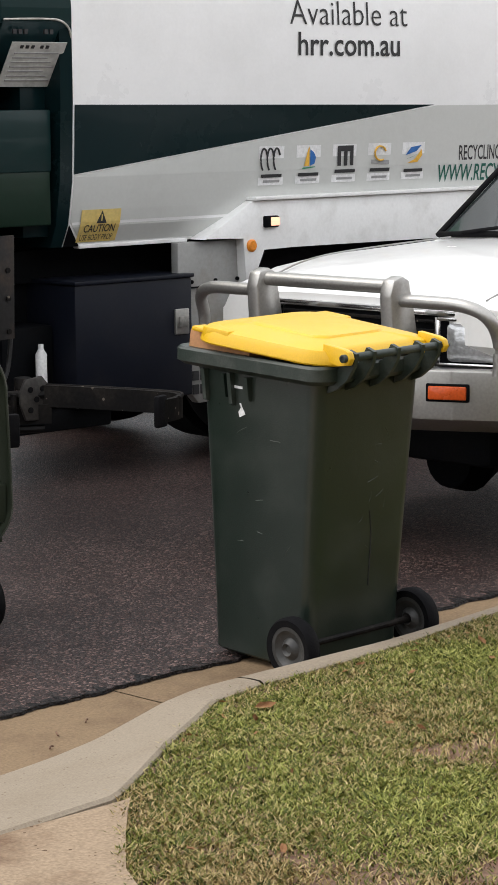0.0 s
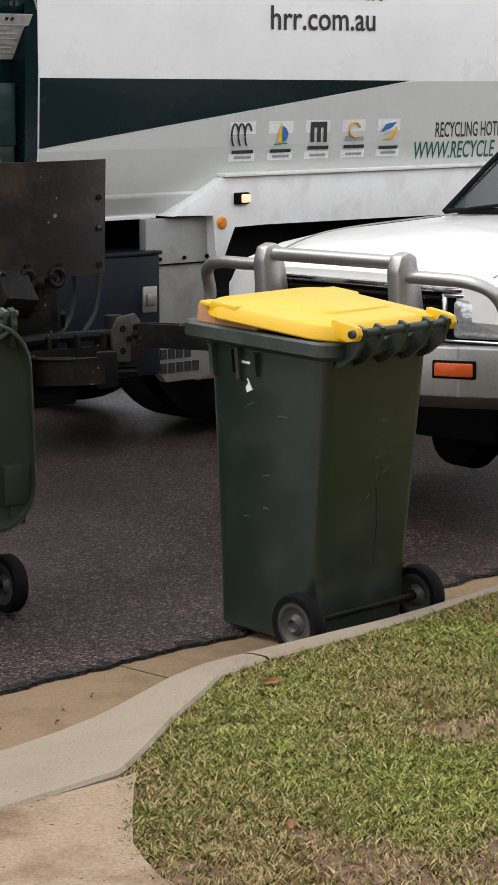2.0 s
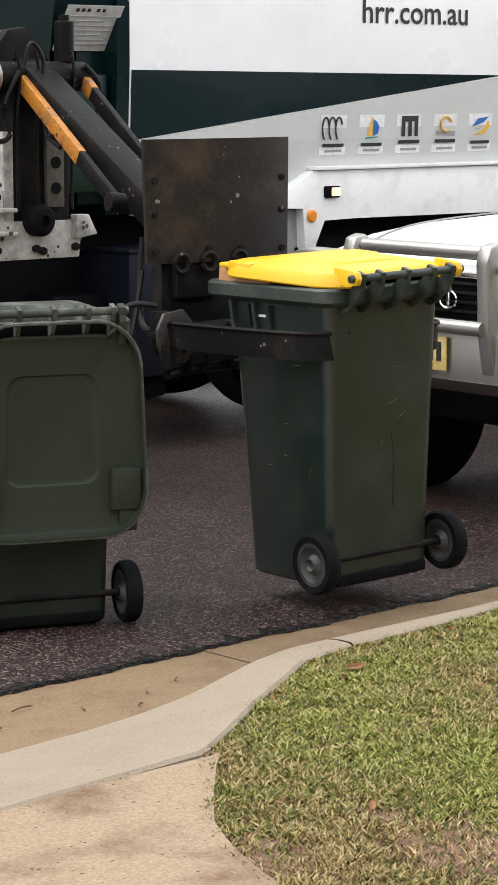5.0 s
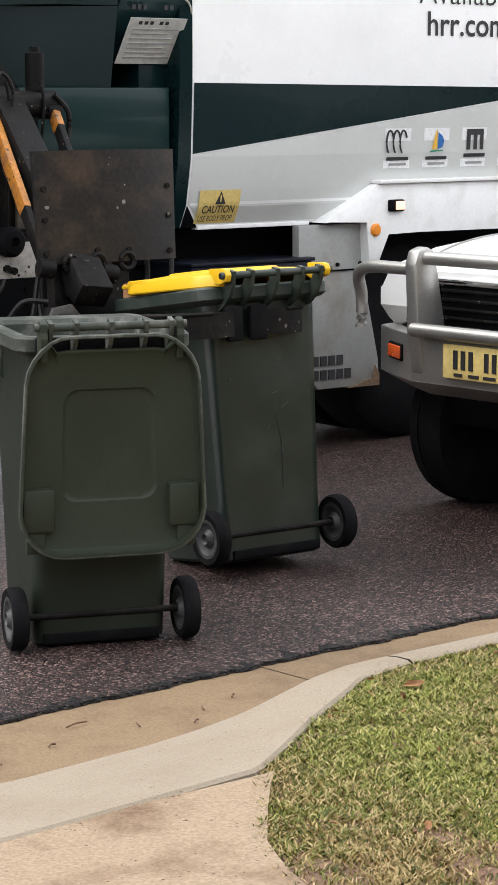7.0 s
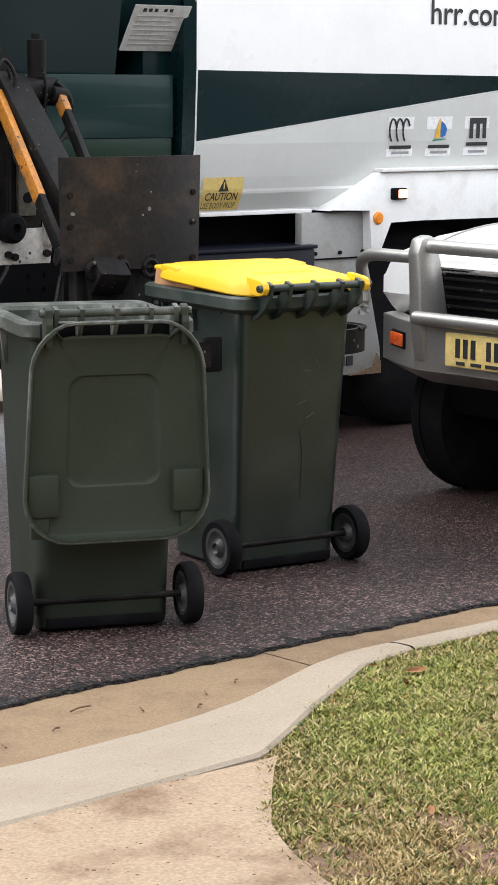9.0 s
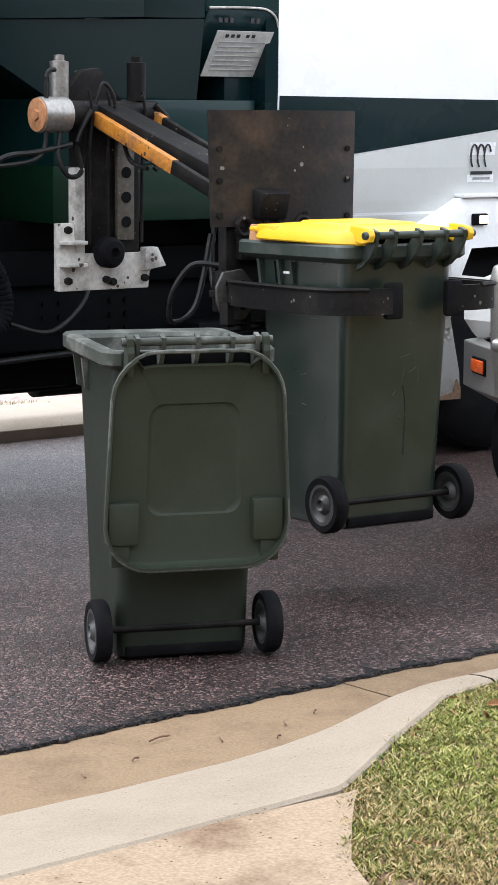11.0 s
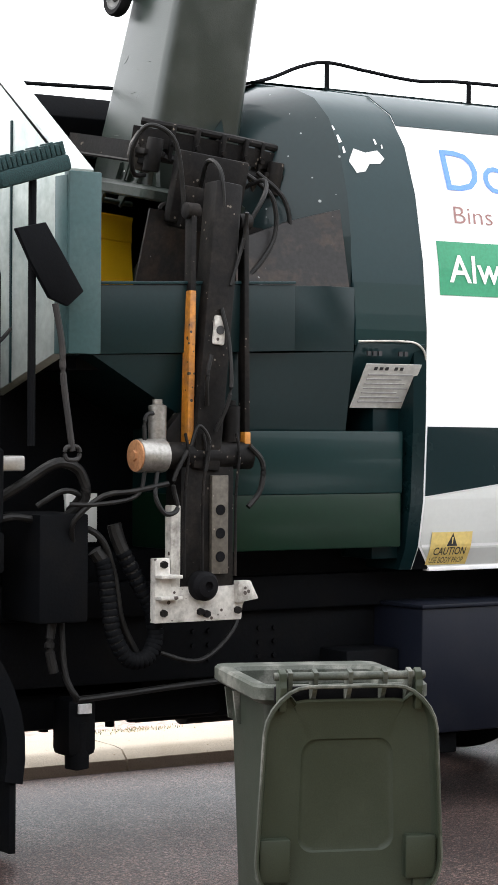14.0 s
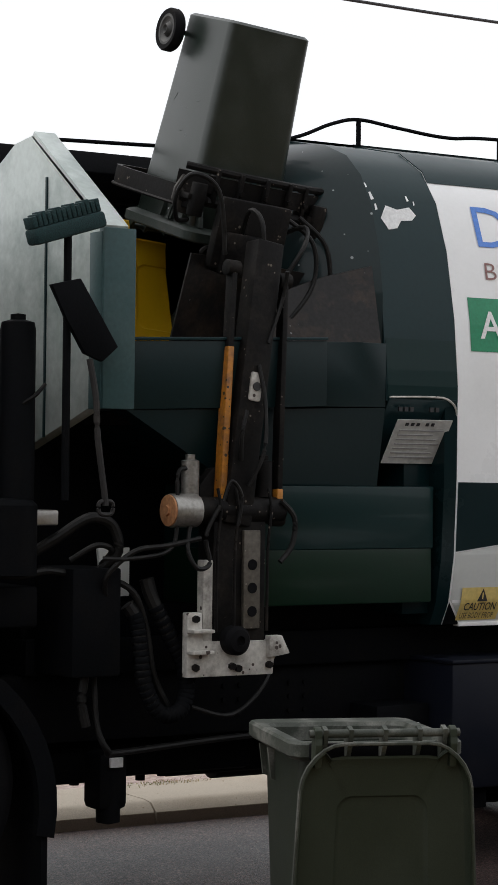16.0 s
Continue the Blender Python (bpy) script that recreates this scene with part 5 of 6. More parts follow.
for x, z in ((4.895, 1.225), (4.895, 1.03), (5.07, 1.03), (5.25, 1.03), (5.1, 1.02)):
    part("bolt", rod((x, 7.895, z), (x, 7.87, z), 0.015, 6), WORN, mast)
part("roller", lathe([(0, 0.06), (0.05, 0.06), (0.07, 0.045), (0.075, 0.02), (0.06, 0.018), (0.06, 0.001)], (5.075, 7.9, 1.135), (5.075, 7, 1.135), 28), TYRE, mast, "black rubber buffer roller")
part("pivot_shaft", rod((4.86, PIV.y, PIV.z), (5.33, PIV.y, PIV.z), 0.055, 20, bevel=0.006), WORN, mast)
part("pivot_drum", rod((4.775, PIV.y - 0.03, PIV.z), (4.9, PIV.y - 0.03, PIV.z), 0.068, 24, bevel=0.006), STEEL, mast, "scuffed steel pivot drum")
part("pivot_cap", rod((4.767, PIV.y - 0.03, PIV.z), (4.777, PIV.y - 0.03, PIV.z), 0.064, 24, bevel=0.003), RUST, mast, "rusty orange end cap")
part("cap_bolt", rod((4.757, PIV.y - 0.03, PIV.z), (4.769, PIV.y - 0.03, PIV.z), 0.022, 6), RUST, mast)
for x in (4.895, 5.25):
    part("lift_cylinder", lathe([(0, 0.01), (0.005, 0.037), (0.15, 0.037), (0.155, 0.02), (0.175, 0.02), (0.177, 0.001)], (x, PIV.y + 0.01, PIV.z + 0.05), (x, PIV.y + 0.01, 3), 20), STEEL if x < 5 else WORN, mast, "grey hydraulic cylinder end")
part("cheek_block", prism([(4.96, 1.6), (4.96, 1.76), (5.02, 1.83), (5.1, 1.84), (5.2, 1.72), (5.24, 1.6)], "y", 7.97, 8.02, 0.005), WORN, mast)
for pts, r in (([(4.84, 7.88, 1.83), (4.8, 7.88, 1.8), (4.8, 7.88, 1.6), (4.76, 7.88, 1.5), (4.6, 7.9, 1.47), (4.5, 7.95, 1.47)], 0.009), ([(4.86, 7.88, 1.6), (4.84, 7.86, 1.5), (4.88, 7.85, 1.43), (4.95, 7.87, 1.45), (4.93, 7.87, 1.56), (4.99, 7.86, 1.68)], 0.01),
               ([(4.9, 7.86, 1.55), (4.75, 7.88, 1.52), (4.62, 7.9, 1.5), (4.52, 7.95, 1.4), (4.55, 8.0, 1.3)], 0.011), ([(5.3, 7.88, 1.7), (5.36, 7.87, 1.63), (5.35, 7.87, 1.52), (5.29, 7.87, 1.45)], 0.012), ([(5.0, 7.85, 1.7), (5.03, 7.84, 1.78), (5.08, 7.84, 1.72), (5.07, 7.85, 1.6)], 0.008)):
    part("mast_hose", tube(pts, r, 8), HOSE, mast)

ARM_L = 1.1
arm = part("arm", box(-0.065, 0.065, -0.05, 0.05, -0.06, ARM_L + 0.02, 0.01), WORN, truck, "worn dark steel lifting arm")
pad = part("arm_pad", box(-0.028, 0.028, -0.062, -0.048, 0.45, 0.57, 0.01), DIRTYWHITE, arm, "chipped white wear pad")
part("pad_hole", rod((0, -0.068, 0.51), (0, -0.055, 0.51), 0.018, 12), INK, arm)
# the parallel links lean across the beam, one ending low on each side
for low, high, paint in ((-0.07, -0.145, (0.03, 0.66)), (0.21, 0.11, (0.03, 0.12))):
    lean = Matrix.Translation((low, 0, 0)) @ pose(0, 0, 0, 0, math.degrees(math.atan2(high - low, 0.98)), 0)
    link = part("link_rod", box(-0.013, 0.013, -0.026, 0.026, 0.0, 0.985, 0.005, m=lean), WORN, arm, "worn parallel link rod")
    part("link_paint", box(-0.0145, 0.0145, -0.0275, 0.0275, *paint, 0.004, m=lean), OCHRE, link, "chipped orange warning paint")
    for z in (0.0, 0.985):
        part("link_pin", rod(lean @ Vector((-0.03, 0, z)), lean @ Vector((0.03, 0, z)), 0.034, 14, bevel=0.004), WORN, link)
for pts in ([(0.02, -0.06, 0.1), (0.05, -0.1, 0.25), (0.04, -0.08, 0.45), (0.0, -0.06, 0.6)], [(-0.03, -0.06, 0.2), (-0.06, -0.09, 0.3), (-0.05, -0.09, 0.4)], [(0.04, -0.05, 0.7), (0.08, -0.06, 0.9), (0.06, -0.1, 1.0)]):
    part("arm_hose", tube(pts, 0.009, 8), HOSE, arm)

# gripper, in the space of the bin that it holds
gripper = part("gripper", tube([(-0.36, 0.31, 0.69), (-0.22, 0.385, 0.69), (0, 0.415, 0.69), (0.22, 0.385, 0.69), (0.36, 0.31, 0.69)], 0.01, flat=(0.075, 0.03)), WORN, truck, "worn steel bin gripper head")
plate_bm = bmesh.new()
loft([[Vector((x, 0.42 + 0.05 * ((x + 0.06) / 0.32) ** 2 + d, z)) for x, d in [(-0.36 + 0.06 * k, 0.0) for k in range(11)] + [(0.24 - 0.06 * k, 0.012) for k in range(11)]] for z in (0.98, 1.18, 1.385)], plate_bm)
for v in plate_bm.verts:
    v.co.x = 0.0 + (v.co.x + 0.06) * (1.02 + 0.08 * (v.co.z - 0.98))
part("pusher_plate", plate_bm, PLATE, gripper, "scuffed dark curved steel plate")
for x, z in ((-0.28, 1.02), (-0.28, 1.14), (-0.28, 1.25), (0.27, 1.01), (0.27, 1.14), (0.27, 1.25), (-0.08, 1.025), (0.06, 1.02)):
    y = 0.42 + 0.05 * (x / 0.33) ** 2
    part("plate_bolt", rod((x, y + 0.002, z), (x, y - 0.008, z), 0.011, 8), WORN, gripper)
part("plate_neck", box(-0.24, 0.1, 0.475, 0.53, 0.72, 1.02, 0.01), WORN, gripper)
for x in (-0.2, -0.08, 0.05):
    part("eye_lug", tube([(x + 0.03 * math.cos(a), 0.42, 0.98 + 0.03 * math.sin(a)) for a in np.linspace(0, 6.2, 12)], 0.011, 6, smooth=2), WORN, gripper)
part("arm_socket", box(-0.2, 0.0, 0.44, 0.56, 0.86, 1.04, 0.012), WORN, gripper)


def finger(s):
    """One claw, in its knuckle's space; shut, it runs along the bin's side towards -y."""
    f = part("claw", tube([(0, 0, 0), (s * 0.03, -0.08, 0), (s * 0.04, -0.3, 0), (s * 0.035, -0.56, 0), (s * 0.0, -0.665, 0), (-s * 0.09, -0.705, 0), (-s * 0.2, -0.7, 0)], 0.01, flat=(0.085, 0.022)), WORN, gripper, "curved worn steel claw")
    f.matrix_basis = pose(s * 0.3, 0.37, 0.76)
    return f


for z, w in ((0.765, 0.02), (0.63, 0.016)):
    part("gripper_rail", tube([(-0.34, 0.33, z), (-0.2, 0.4, z), (0, 0.43, z), (0.2, 0.4, z), (0.34, 0.33, z)], w, 8), WORN, gripper, "bent steel rail")
for x in (-0.22, -0.12, 0.0, 0.12, 0.22):
    y = 0.43 - 0.045 * (x / 0.22) ** 2
    part("rail_rib", box(x - 0.009, x + 0.009, y - 0.03, y + 0.03, 0.62, 0.775, 0.004), WORN, gripper)
    part("rail_bolt", rod((x, y + 0.03, 0.7), (x, y + 0.045, 0.7), 0.012, 6), WORN, gripper)
claws = {s: finger(s) for s in (-1, 1)}
for s in (-1, 1):
    x = s * 0.3
    part("knuckle", prism([(x - 0.075, 0.73), (x - 0.05, 0.67), (x + 0.04, 0.665), (x + 0.075, 0.71), (x + 0.075, 0.79), (x + 0.03, 0.84), (x - 0.05, 0.83), (x - 0.078, 0.78)], "y", 0.325, 0.34, 0.003), STEELDARK, gripper, "pierced steel knuckle plate")
    part("knuckle_pin", rod((x, 0.41, 0.69), (x, 0.41, 0.83), 0.035, 14, bevel=0.004), WORN, gripper)
    part("knuckle_web", box(x - 0.05, x + 0.05, 0.338, 0.42, 0.74, 0.765, 0.004), WORN, gripper)
    for dx, dz in ((-0.03, 0.71), (0.03, 0.71), (0.0, 0.75), (-0.03, 0.79), (0.03, 0.79)):
        part("knuckle_hole", rod((x + dx, 0.327, dz), (x + dx, 0.321, dz), 0.012, 10), TYRE, gripper)
for pts in ([(-0.32, 0.4, 0.85), (-0.4, 0.45, 0.85), (-0.45, 0.5, 0.75), (-0.42, 0.55, 0.65), (-0.3, 0.58, 0.7), (-0.22, 0.6, 0.95)], [(-0.1, 0.5, 0.9), (-0.16, 0.62, 0.75), (-0.14, 0.72, 0.8), (-0.1, 0.75, 1.05)], [(0.1, 0.45, 0.85), (0.16, 0.55, 0.78), (0.1, 0.68, 0.85), (0.0, 0.7, 1.05)], [(0.18, 0.46, 0.75), (0.31, 0.52, 0.85), (0.35, 0.56, 1.05), (0.27, 0.6, 1.22), (0.08, 0.62, 1.33)], [(0.1, 0.48, 0.76), (0.22, 0.55, 0.84), (0.25, 0.58, 1.0), (0.16, 0.62, 1.15), (0.02, 0.64, 1.28)]):
    part("gripper_hose", tube(pts, 0.01, 8), HOSE, gripper)
for s in (-1, 1):
    part("claw_pad", box(-s * 0.2 - 0.035, -s * 0.2 + 0.035, -0.712, -0.685, -0.06, 0.06, 0.01), TYRE, claws[s], "black rubber claw pad")
    part("claw_rib", tube([(0, 0, 0.04), (s * 0.04, -0.08, 0.04), (s * 0.052, -0.3, 0.04), (s * 0.046, -0.56, 0.04), (s * 0.01, -0.672, 0.04), (-s * 0.09, -0.717, 0.04)], 0.008, 6), WORN, claws[s])
# ---------------------------------------------------------------- parked utility vehicle (its own space: x back from the grille, y to its right side, z up)
car = thing("parked_ute", "white older utility vehicle with an aluminium bull bar, parked", "car", pose(6.42, 6.37, 0, 0, 0, 1.0))


def car_section(x, half, zb, zt, crown, r=0.06):
    pts = [(-half, zb), (-half * 1.0, (zb + zt) / 2), (-half * 0.985, zt - r), (-half * 0.94, zt)]
    top = [(-half * 0.5, zt + crown * 0.8), (0, zt + crown), (half * 0.5, zt + crown * 0.8)]
    return [Vector((x, y, z)) for y, z in pts + top + [(-y, z) for y, z in reversed(pts)]]


part("bonnet", loft([car_section(0.2, 0.79, 0.86, 1.0, 0.02), car_section(0.26, 0.8, 0.8, 1.03, 0.03), car_section(0.5, 0.82, 0.62, 1.085, 0.035), car_section(0.8, 0.83, 0.62, 1.118, 0.035), car_section(1.54, 0.83, 0.62, 1.147, 0.03)]), CARWHITE, car, "white curved bonnet and wings")
part("bonnet_line", tube([(0.24, 0.62, 1.032), (0.5, 0.63, 1.108), (0.8, 0.63, 1.143), (1.48, 0.63, 1.171)], 0.004, 6), GREYTANK, car)
part("bonnet_line", tube([(0.24, -0.62, 1.032), (0.5, -0.63, 1.108), (0.8, -0.63, 1.143), (1.48, -0.63, 1.171)], 0.004, 6), GREYTANK, car)
part("cab", loft([car_section(1.25, 0.83, 0.4, 1.17, 0.02), car_section(1.3, 0.82, 0.4, 1.22, 0.02), car_section(1.75, 0.73, 0.4, 1.58, 0.05), car_section(2.3, 0.72, 0.4, 1.66, 0.05), car_section(2.75, 0.72, 0.4, 1.63, 0.05), car_section(2.85, 0.8, 0.4, 1.2, 0.02)]), CARWHITE, car, "white cab")
part("tray", box(3.18, 5.0, -0.84, 0.84, 0.62, 1.05, 0.02), CARWHITE, car, "white rear tray")
# windscreen, with its rubber and wiper
part("windscreen", loft([[Vector((1.262, y * 0.74, 1.2 + 0.012 * (1 - y * y))) for y in np.linspace(-1, 1, 9)] + [Vector((1.275, y * 0.74, 1.2)) for y in np.linspace(1, -1, 9)], [Vector((1.7, y * 0.65, 1.565 + 0.03 * (1 - y * y))) for y in np.linspace(-1, 1, 9)] + [Vector((1.72, y * 0.65, 1.565)) for y in np.linspace(1, -1, 9)]]), GLASS, car, "dark reflecting windscreen")
part("screen_seal", tube([(1.255, -0.76, 1.2), (1.25, 0, 1.222), (1.255, 0.76, 1.2)], 0.014, 8), TYRE, car)
for s in (-1, 1):
    part("pillar_seal", tube([(1.25, s * 0.76, 1.195), (1.48, s * 0.71, 1.39), (1.71, s * 0.66, 1.58)], 0.014, 8), TYRE, car)
    part("side_window", prism([(1.42, 1.24), (2.7, 1.24), (2.66, 1.53), (1.76, 1.53)], "y", s * 0.79, s * 0.8), GLASS, car)
part("wiper", tube([(1.235, 0.6, 1.215), (1.27, 0.25, 1.262), (1.33, -0.2, 1.31)], 0.009, 6), TYRE, car, "black wiper arm")
part("wiper", tube([(1.235, -0.05, 1.225), (1.27, -0.35, 1.262), (1.33, -0.6, 1.3)], 0.009, 6), TYRE, car, "black wiper arm")
for y in (-0.3, 0.2):
    part("washer_jet", box(1.05, 1.07, y, y + 0.02, 1.175, 1.19, 0.003), TYRE, car)
# front
part("front_panel", box(0.2, 0.32, -0.78, 0.78, 0.74, 1.0, 0.02), CARWHITE, car)
grille = part("grille", box(0.185, 0.21, -0.42, 0.42, 0.775, 0.965, 0.01), BLACKST, car, "black slatted grille")
for k in range(5):
    part("grille_slat", box(0.172, 0.19, -0.41, 0.41, 0.79 + 0.037 * k, 0.802 + 0.037 * k, 0.003), WORN, grille)
part("grille_frame", box(0.165, 0.2, -0.8, 0.8, 0.966, 0.99, 0.006), CHROME, car, "chrome top strip")
part("grille_frame", box(0.165, 0.2, -0.8, 0.8, 0.745, 0.765, 0.006), CHROME, car, "chrome lower strip")
part("emblem", tube([(0.158, 0.045 * math.cos(a), 0.88 + 0.036 * math.sin(a)) for a in np.linspace(0, 6.283, 18)], 0.006, 6, smooth=2), CHROME, grille, "plain chrome oval badge")
part("emblem_bar", box(0.155, 0.165, -0.008, 0.008, 0.84, 0.92, 0.003), CHROME, grille)
for s in (-1, 1):
    h = part("headlight", loft([rrect(-0.13, 0.13, -0.075, 0.075, 0.02, 0.0), rrect(-0.128, 0.128, -0.073, 0.073, 0.02, 0.014), rrect(-0.1, 0.1, -0.055, 0.055, 0.02, 0.022)]), LENS, car, "clear ribbed rectangular headlight")
    h.matrix_basis = Matrix.Translation((0.238, s * 0.59, 0.868)) @ pose(0, 0, 0, 0, 0, -s * 19.8) @ Matrix(((0, 0, -1, 0), (1, 0, 0, 0), (0, 1, 0, 0), (0, 0, 0, 1)))
    part("light_surround", box(0.175, 0.2, s * 0.6 - 0.17, s * 0.6 + 0.17, 0.775, 0.96, 0.012), BLACKST, car)
    for zz in (0.772, 0.948):
        part("chrome_bezel", box(0.162, 0.185, s * 0.6 - 0.175, s * 0.6 + 0.175, zz, zz + 0.016, 0.004), CHROME, car, "chrome headlight bezel")
    part("chrome_bezel", box(0.162, 0.185, s * 0.43 - 0.01, s * 0.43 + 0.01, 0.772, 0.964, 0.004), CHROME, car, "chrome headlight bezel")
    part("chrome_bezel", box(0.162, 0.19, s * 0.775 - 0.01, s * 0.775 + 0.01, 0.772, 0.964, 0.004), CHROME, car, "chrome headlight bezel")
# bull bar and folded alloy bumper
bumper_poly = [(0.0, -0.4), (0.0, 0.4), (0.085, 0.58), (0.2, 0.79), (0.38, 0.84), (0.38, 0.78), (0.25, 0.73), (0.14, 0.54), (0.06, 0.37), (0.06, -0.37), (0.14, -0.54), (0.25, -0.73), (0.38, -0.78), (0.38, -0.84), (0.2, -0.79), (0.085, -0.58)]
part("bumper", prism(bumper_poly, "z", 0.585, 0.775, 0.008), ALLOY, car, "folded aluminium bumper")
part("bumper_lower", loft([[Vector((x, y, 0.588)) for x, y in bumper_poly], [Vector((x + 0.09, y * 0.94, 0.53)) for x, y in bumper_poly]]), ALLOY, car)
for s in (-1, 1):
    part("upright", prism([(-0.005, 0.62), (-0.03, 0.78), (-0.05, 1.06), (-0.03, 1.115), (0.02, 1.13), (0.06, 1.11), (0.07, 1.04), (0.13, 0.78), (0.1, 0.62)], "y", s * 0.362 - 0.032, s * 0.362 + 0.032, 0.012), ALLOY, car, "broad aluminium bull bar upright")
    part("side_rail", tube([(0.02, s * 0.34, 1.035), (0.02, s * 0.5, 1.035), (0.03, s * 0.68, 1.03), (0.06, s * 0.775, 0.99), (0.1, s * 0.8, 0.9), (0.1, s * 0.8, 0.77)], 0.026, 12), ALLOY, car, "bent aluminium side rail")
    ind = part("indicator", box(-0.012, 0.026, -0.085, 0.085, -0.035, 0.035, 0.006), BLACKST, car)
    ind.matrix_basis = pose(0.082, s * 0.565, 0.69, 0, 0, -s * 26)
    part("indicator_lens", box(-0.02, -0.004, -0.075, 0.075, -0.026, 0.026, 0.006), AMBER, ind, "orange indicator lens")
part("top_rail", rod((0.015, -0.36, 1.085), (0.015, 0.36, 1.085), 0.028, 16), ALLOY, car, "round aluminium top rail")
part("mid_rail", rod((-0.03, -0.36, 0.8), (-0.03, 0.36, 0.8), 0.028, 16), ALLOY, car, "round aluminium middle rail")
plate = part("number_plate", box(-0.022, -0.012, -0.17 + 0.01, 0.2, 0.622, 0.756, 0.004), PLATEYEL, car, "yellow number plate")
for k in range(7):
    if k != 3:
        part("plate_bar", box(-0.026, -0.02, -0.105 + 0.042 * k - 0.03, -0.105 + 0.042 * k - 0.008, 0.66, 0.735, 0), INK, plate)
# plate margin text line as small bars of its size
for k in range(3):
    part("plate_small_bar", box(-0.026, -0.02, -0.09 + 0.09 * k, -0.025 + 0.08 * k, 0.632, 0.645, 0), INK, plate)


def car_wheel(x, y, s):
    w = part("wheel", lathe([(-0.1, 0.2), (-0.11, 0.3), (-0.09, 0.345), (0.09, 0.345), (0.11, 0.3), (0.1, 0.2)], (x, y, 0.345), (x, y + 1, 0.345), 40), TYRE, car, "black road tyre")
    part("rim", lathe([(0.1, 0.205), (0.08, 0.19), (0.04, 0.12), (0.09, 0.08), (0.1, 0.001)] if s > 0 else [(-0.1, 0.205), (-0.08, 0.19), (-0.04, 0.12), (-0.09, 0.08), (-0.1, 0.001)], (x, y, 0.345), (x, y + 1, 0.345), 28), STEEL, w, "steel wheel rim")


for x, y in ((0.72, -0.7), (0.65, 0.63), (3.6, -0.7), (3.6, 0.7)):
    car_wheel(x, y, 1 if y > 0 else -1)
    part("tread_rib", lathe([(-0.012, 0.346), (-0.012, 0.352), (0.012, 0.352), (0.012, 0.346)], (x, y + 0.05, 0.345), (x, 9, 0.345), 40), TYRE, car)
part("underbody", box(0.35, 4.7, -0.55, 0.55, 0.36, 0.62, 0.03), BLACKST, car)
part("front_axle", rod((0.72, -0.62, 0.36), (0.72, 0.62, 0.36), 0.06, 14), BLACKST, car)
part("diff_casing", lathe([(0, 0.01), (0.04, 0.12), (0.16, 0.15), (0.28, 0.1), (0.32, 0.01)], (0.56, -0.12, 0.33), (2, -0.12, 0.33), 20), BLACKST, car)
part("wheel_arch", box(0.4, 1.1, -0.82, 0.82, 0.6, 0.66, 0.01), BLACKST, car)
# the lamps and their chrome sweep back towards the wings
for ob in car.children:
    if ob.name.split(".")[0] in ("front_panel", "grille_frame", "headlight", "light_surround", "chrome_bezel"):
        if len(ob.data.vertices) > 8 and ob.name.split(".")[0] in ("front_panel", "grille_frame"):
            bm = bmesh.new()
            bm.from_mesh(ob.data)
            for y in (-0.62, -0.42, 0.42, 0.62):
                bmesh.ops.bisect_plane(bm, geom=bm.verts[:] + bm.edges[:] + bm.faces[:], plane_co=(0, y, 0), plane_no=(0, 1, 0))
            bm.to_mesh(ob.data)
            bm.free()
        if not ob.name.startswith("headlight"):
            for v in ob.data.vertices:
                v.co.x += 0.36 * max(0.0, abs(v.co.y) - 0.4)
# the cab and all that sits on it stand well back behind the long bonnet
for ob in car.children:
    if ob.name.split(".")[0] in ("cab", "windscreen", "screen_seal", "pillar_seal", "side_window", "wiper", "washer_jet"):
        ob.location = (0.29, 0, -0.025)
# ---------------------------------------------------------------- what moves
BIN_ROWS = [(0.0, (5.202, 5.257, 0.014, 2.4, -0.9, 0.7)), (4.4, (5.202, 5.257, 0.014, 2.4, -0.9, 0.7)), (5.0, (5.27, 5.6, 0.09, -1, -1.5, -3)), (5.8, (5.335, 6.1, 0.112, -4.8, -2.1, -6.8)), (6.0, (5.345, 6.196, 0.105, -5.1, -1.4, -7.0)),
            (6.5, (5.36, 6.5, 0.045, -7.4, 0.5, -6.0)), (7.0, (5.41, 6.597, 0.027, -8.0, -0.8, -5.4)), (7.7, (5.41, 6.597, 0.027, -8.0, -0.8, -5.4)), (8.0, (5.358, 6.52, 0.004, 1.0, -1.0, -7.2)), (8.6, (5.356, 6.515, 0.0, 0.5, 0, -7.0)),
            (9.8, (5.3, 6.36, 0.0, 0.5, 0, -1.5)), (10.5, (5.276, 6.305, 0.004, 0.5, -0.2, -0.5)), (11.0, (5.31, 6.325, 0.275, -1.1, 0.1, -3.1)), (11.5, (5.345, 6.56, 0.7, -5.3, 1.5, -1.6)), (11.8, (5.305, 6.504, 1.274, -19.7, 1.8, -0.2))]


def swung(lean, turn, ry, rz):
    """The bin's place when the arm leans that many degrees off upright and the bin has turned that far over."""
    j = Vector((5.47, 8.33 - 1.12 * math.sin(radians(lean)), 1.654 + 1.12 * math.cos(radians(lean))))
    p = j - pose(0, 0, 0, turn, ry, rz) @ Vector((-0.105, 0.735, 0.924))
    return (p.x, p.y, p.z, turn, ry, rz)


sx, sy, sz, *spin = swung(46, -37, 2, -0.5)
BIN_ROWS += [(12.0, (sx - 0.12, sy, sz, *spin))]
BIN_ROWS += [(t, swung(*v)) for t, v in ((12.2, (22, -78, 3, -1)), (12.4, (8, -108, 4, -1)), (12.6, (2, -132, 5, -1.5)), (12.8, (0, -148, 5.5, -1.6)), (13.0, (-2, -160, 5.6, -1.6)), (13.3, (-3, -168, 5.7, -1.6)))]
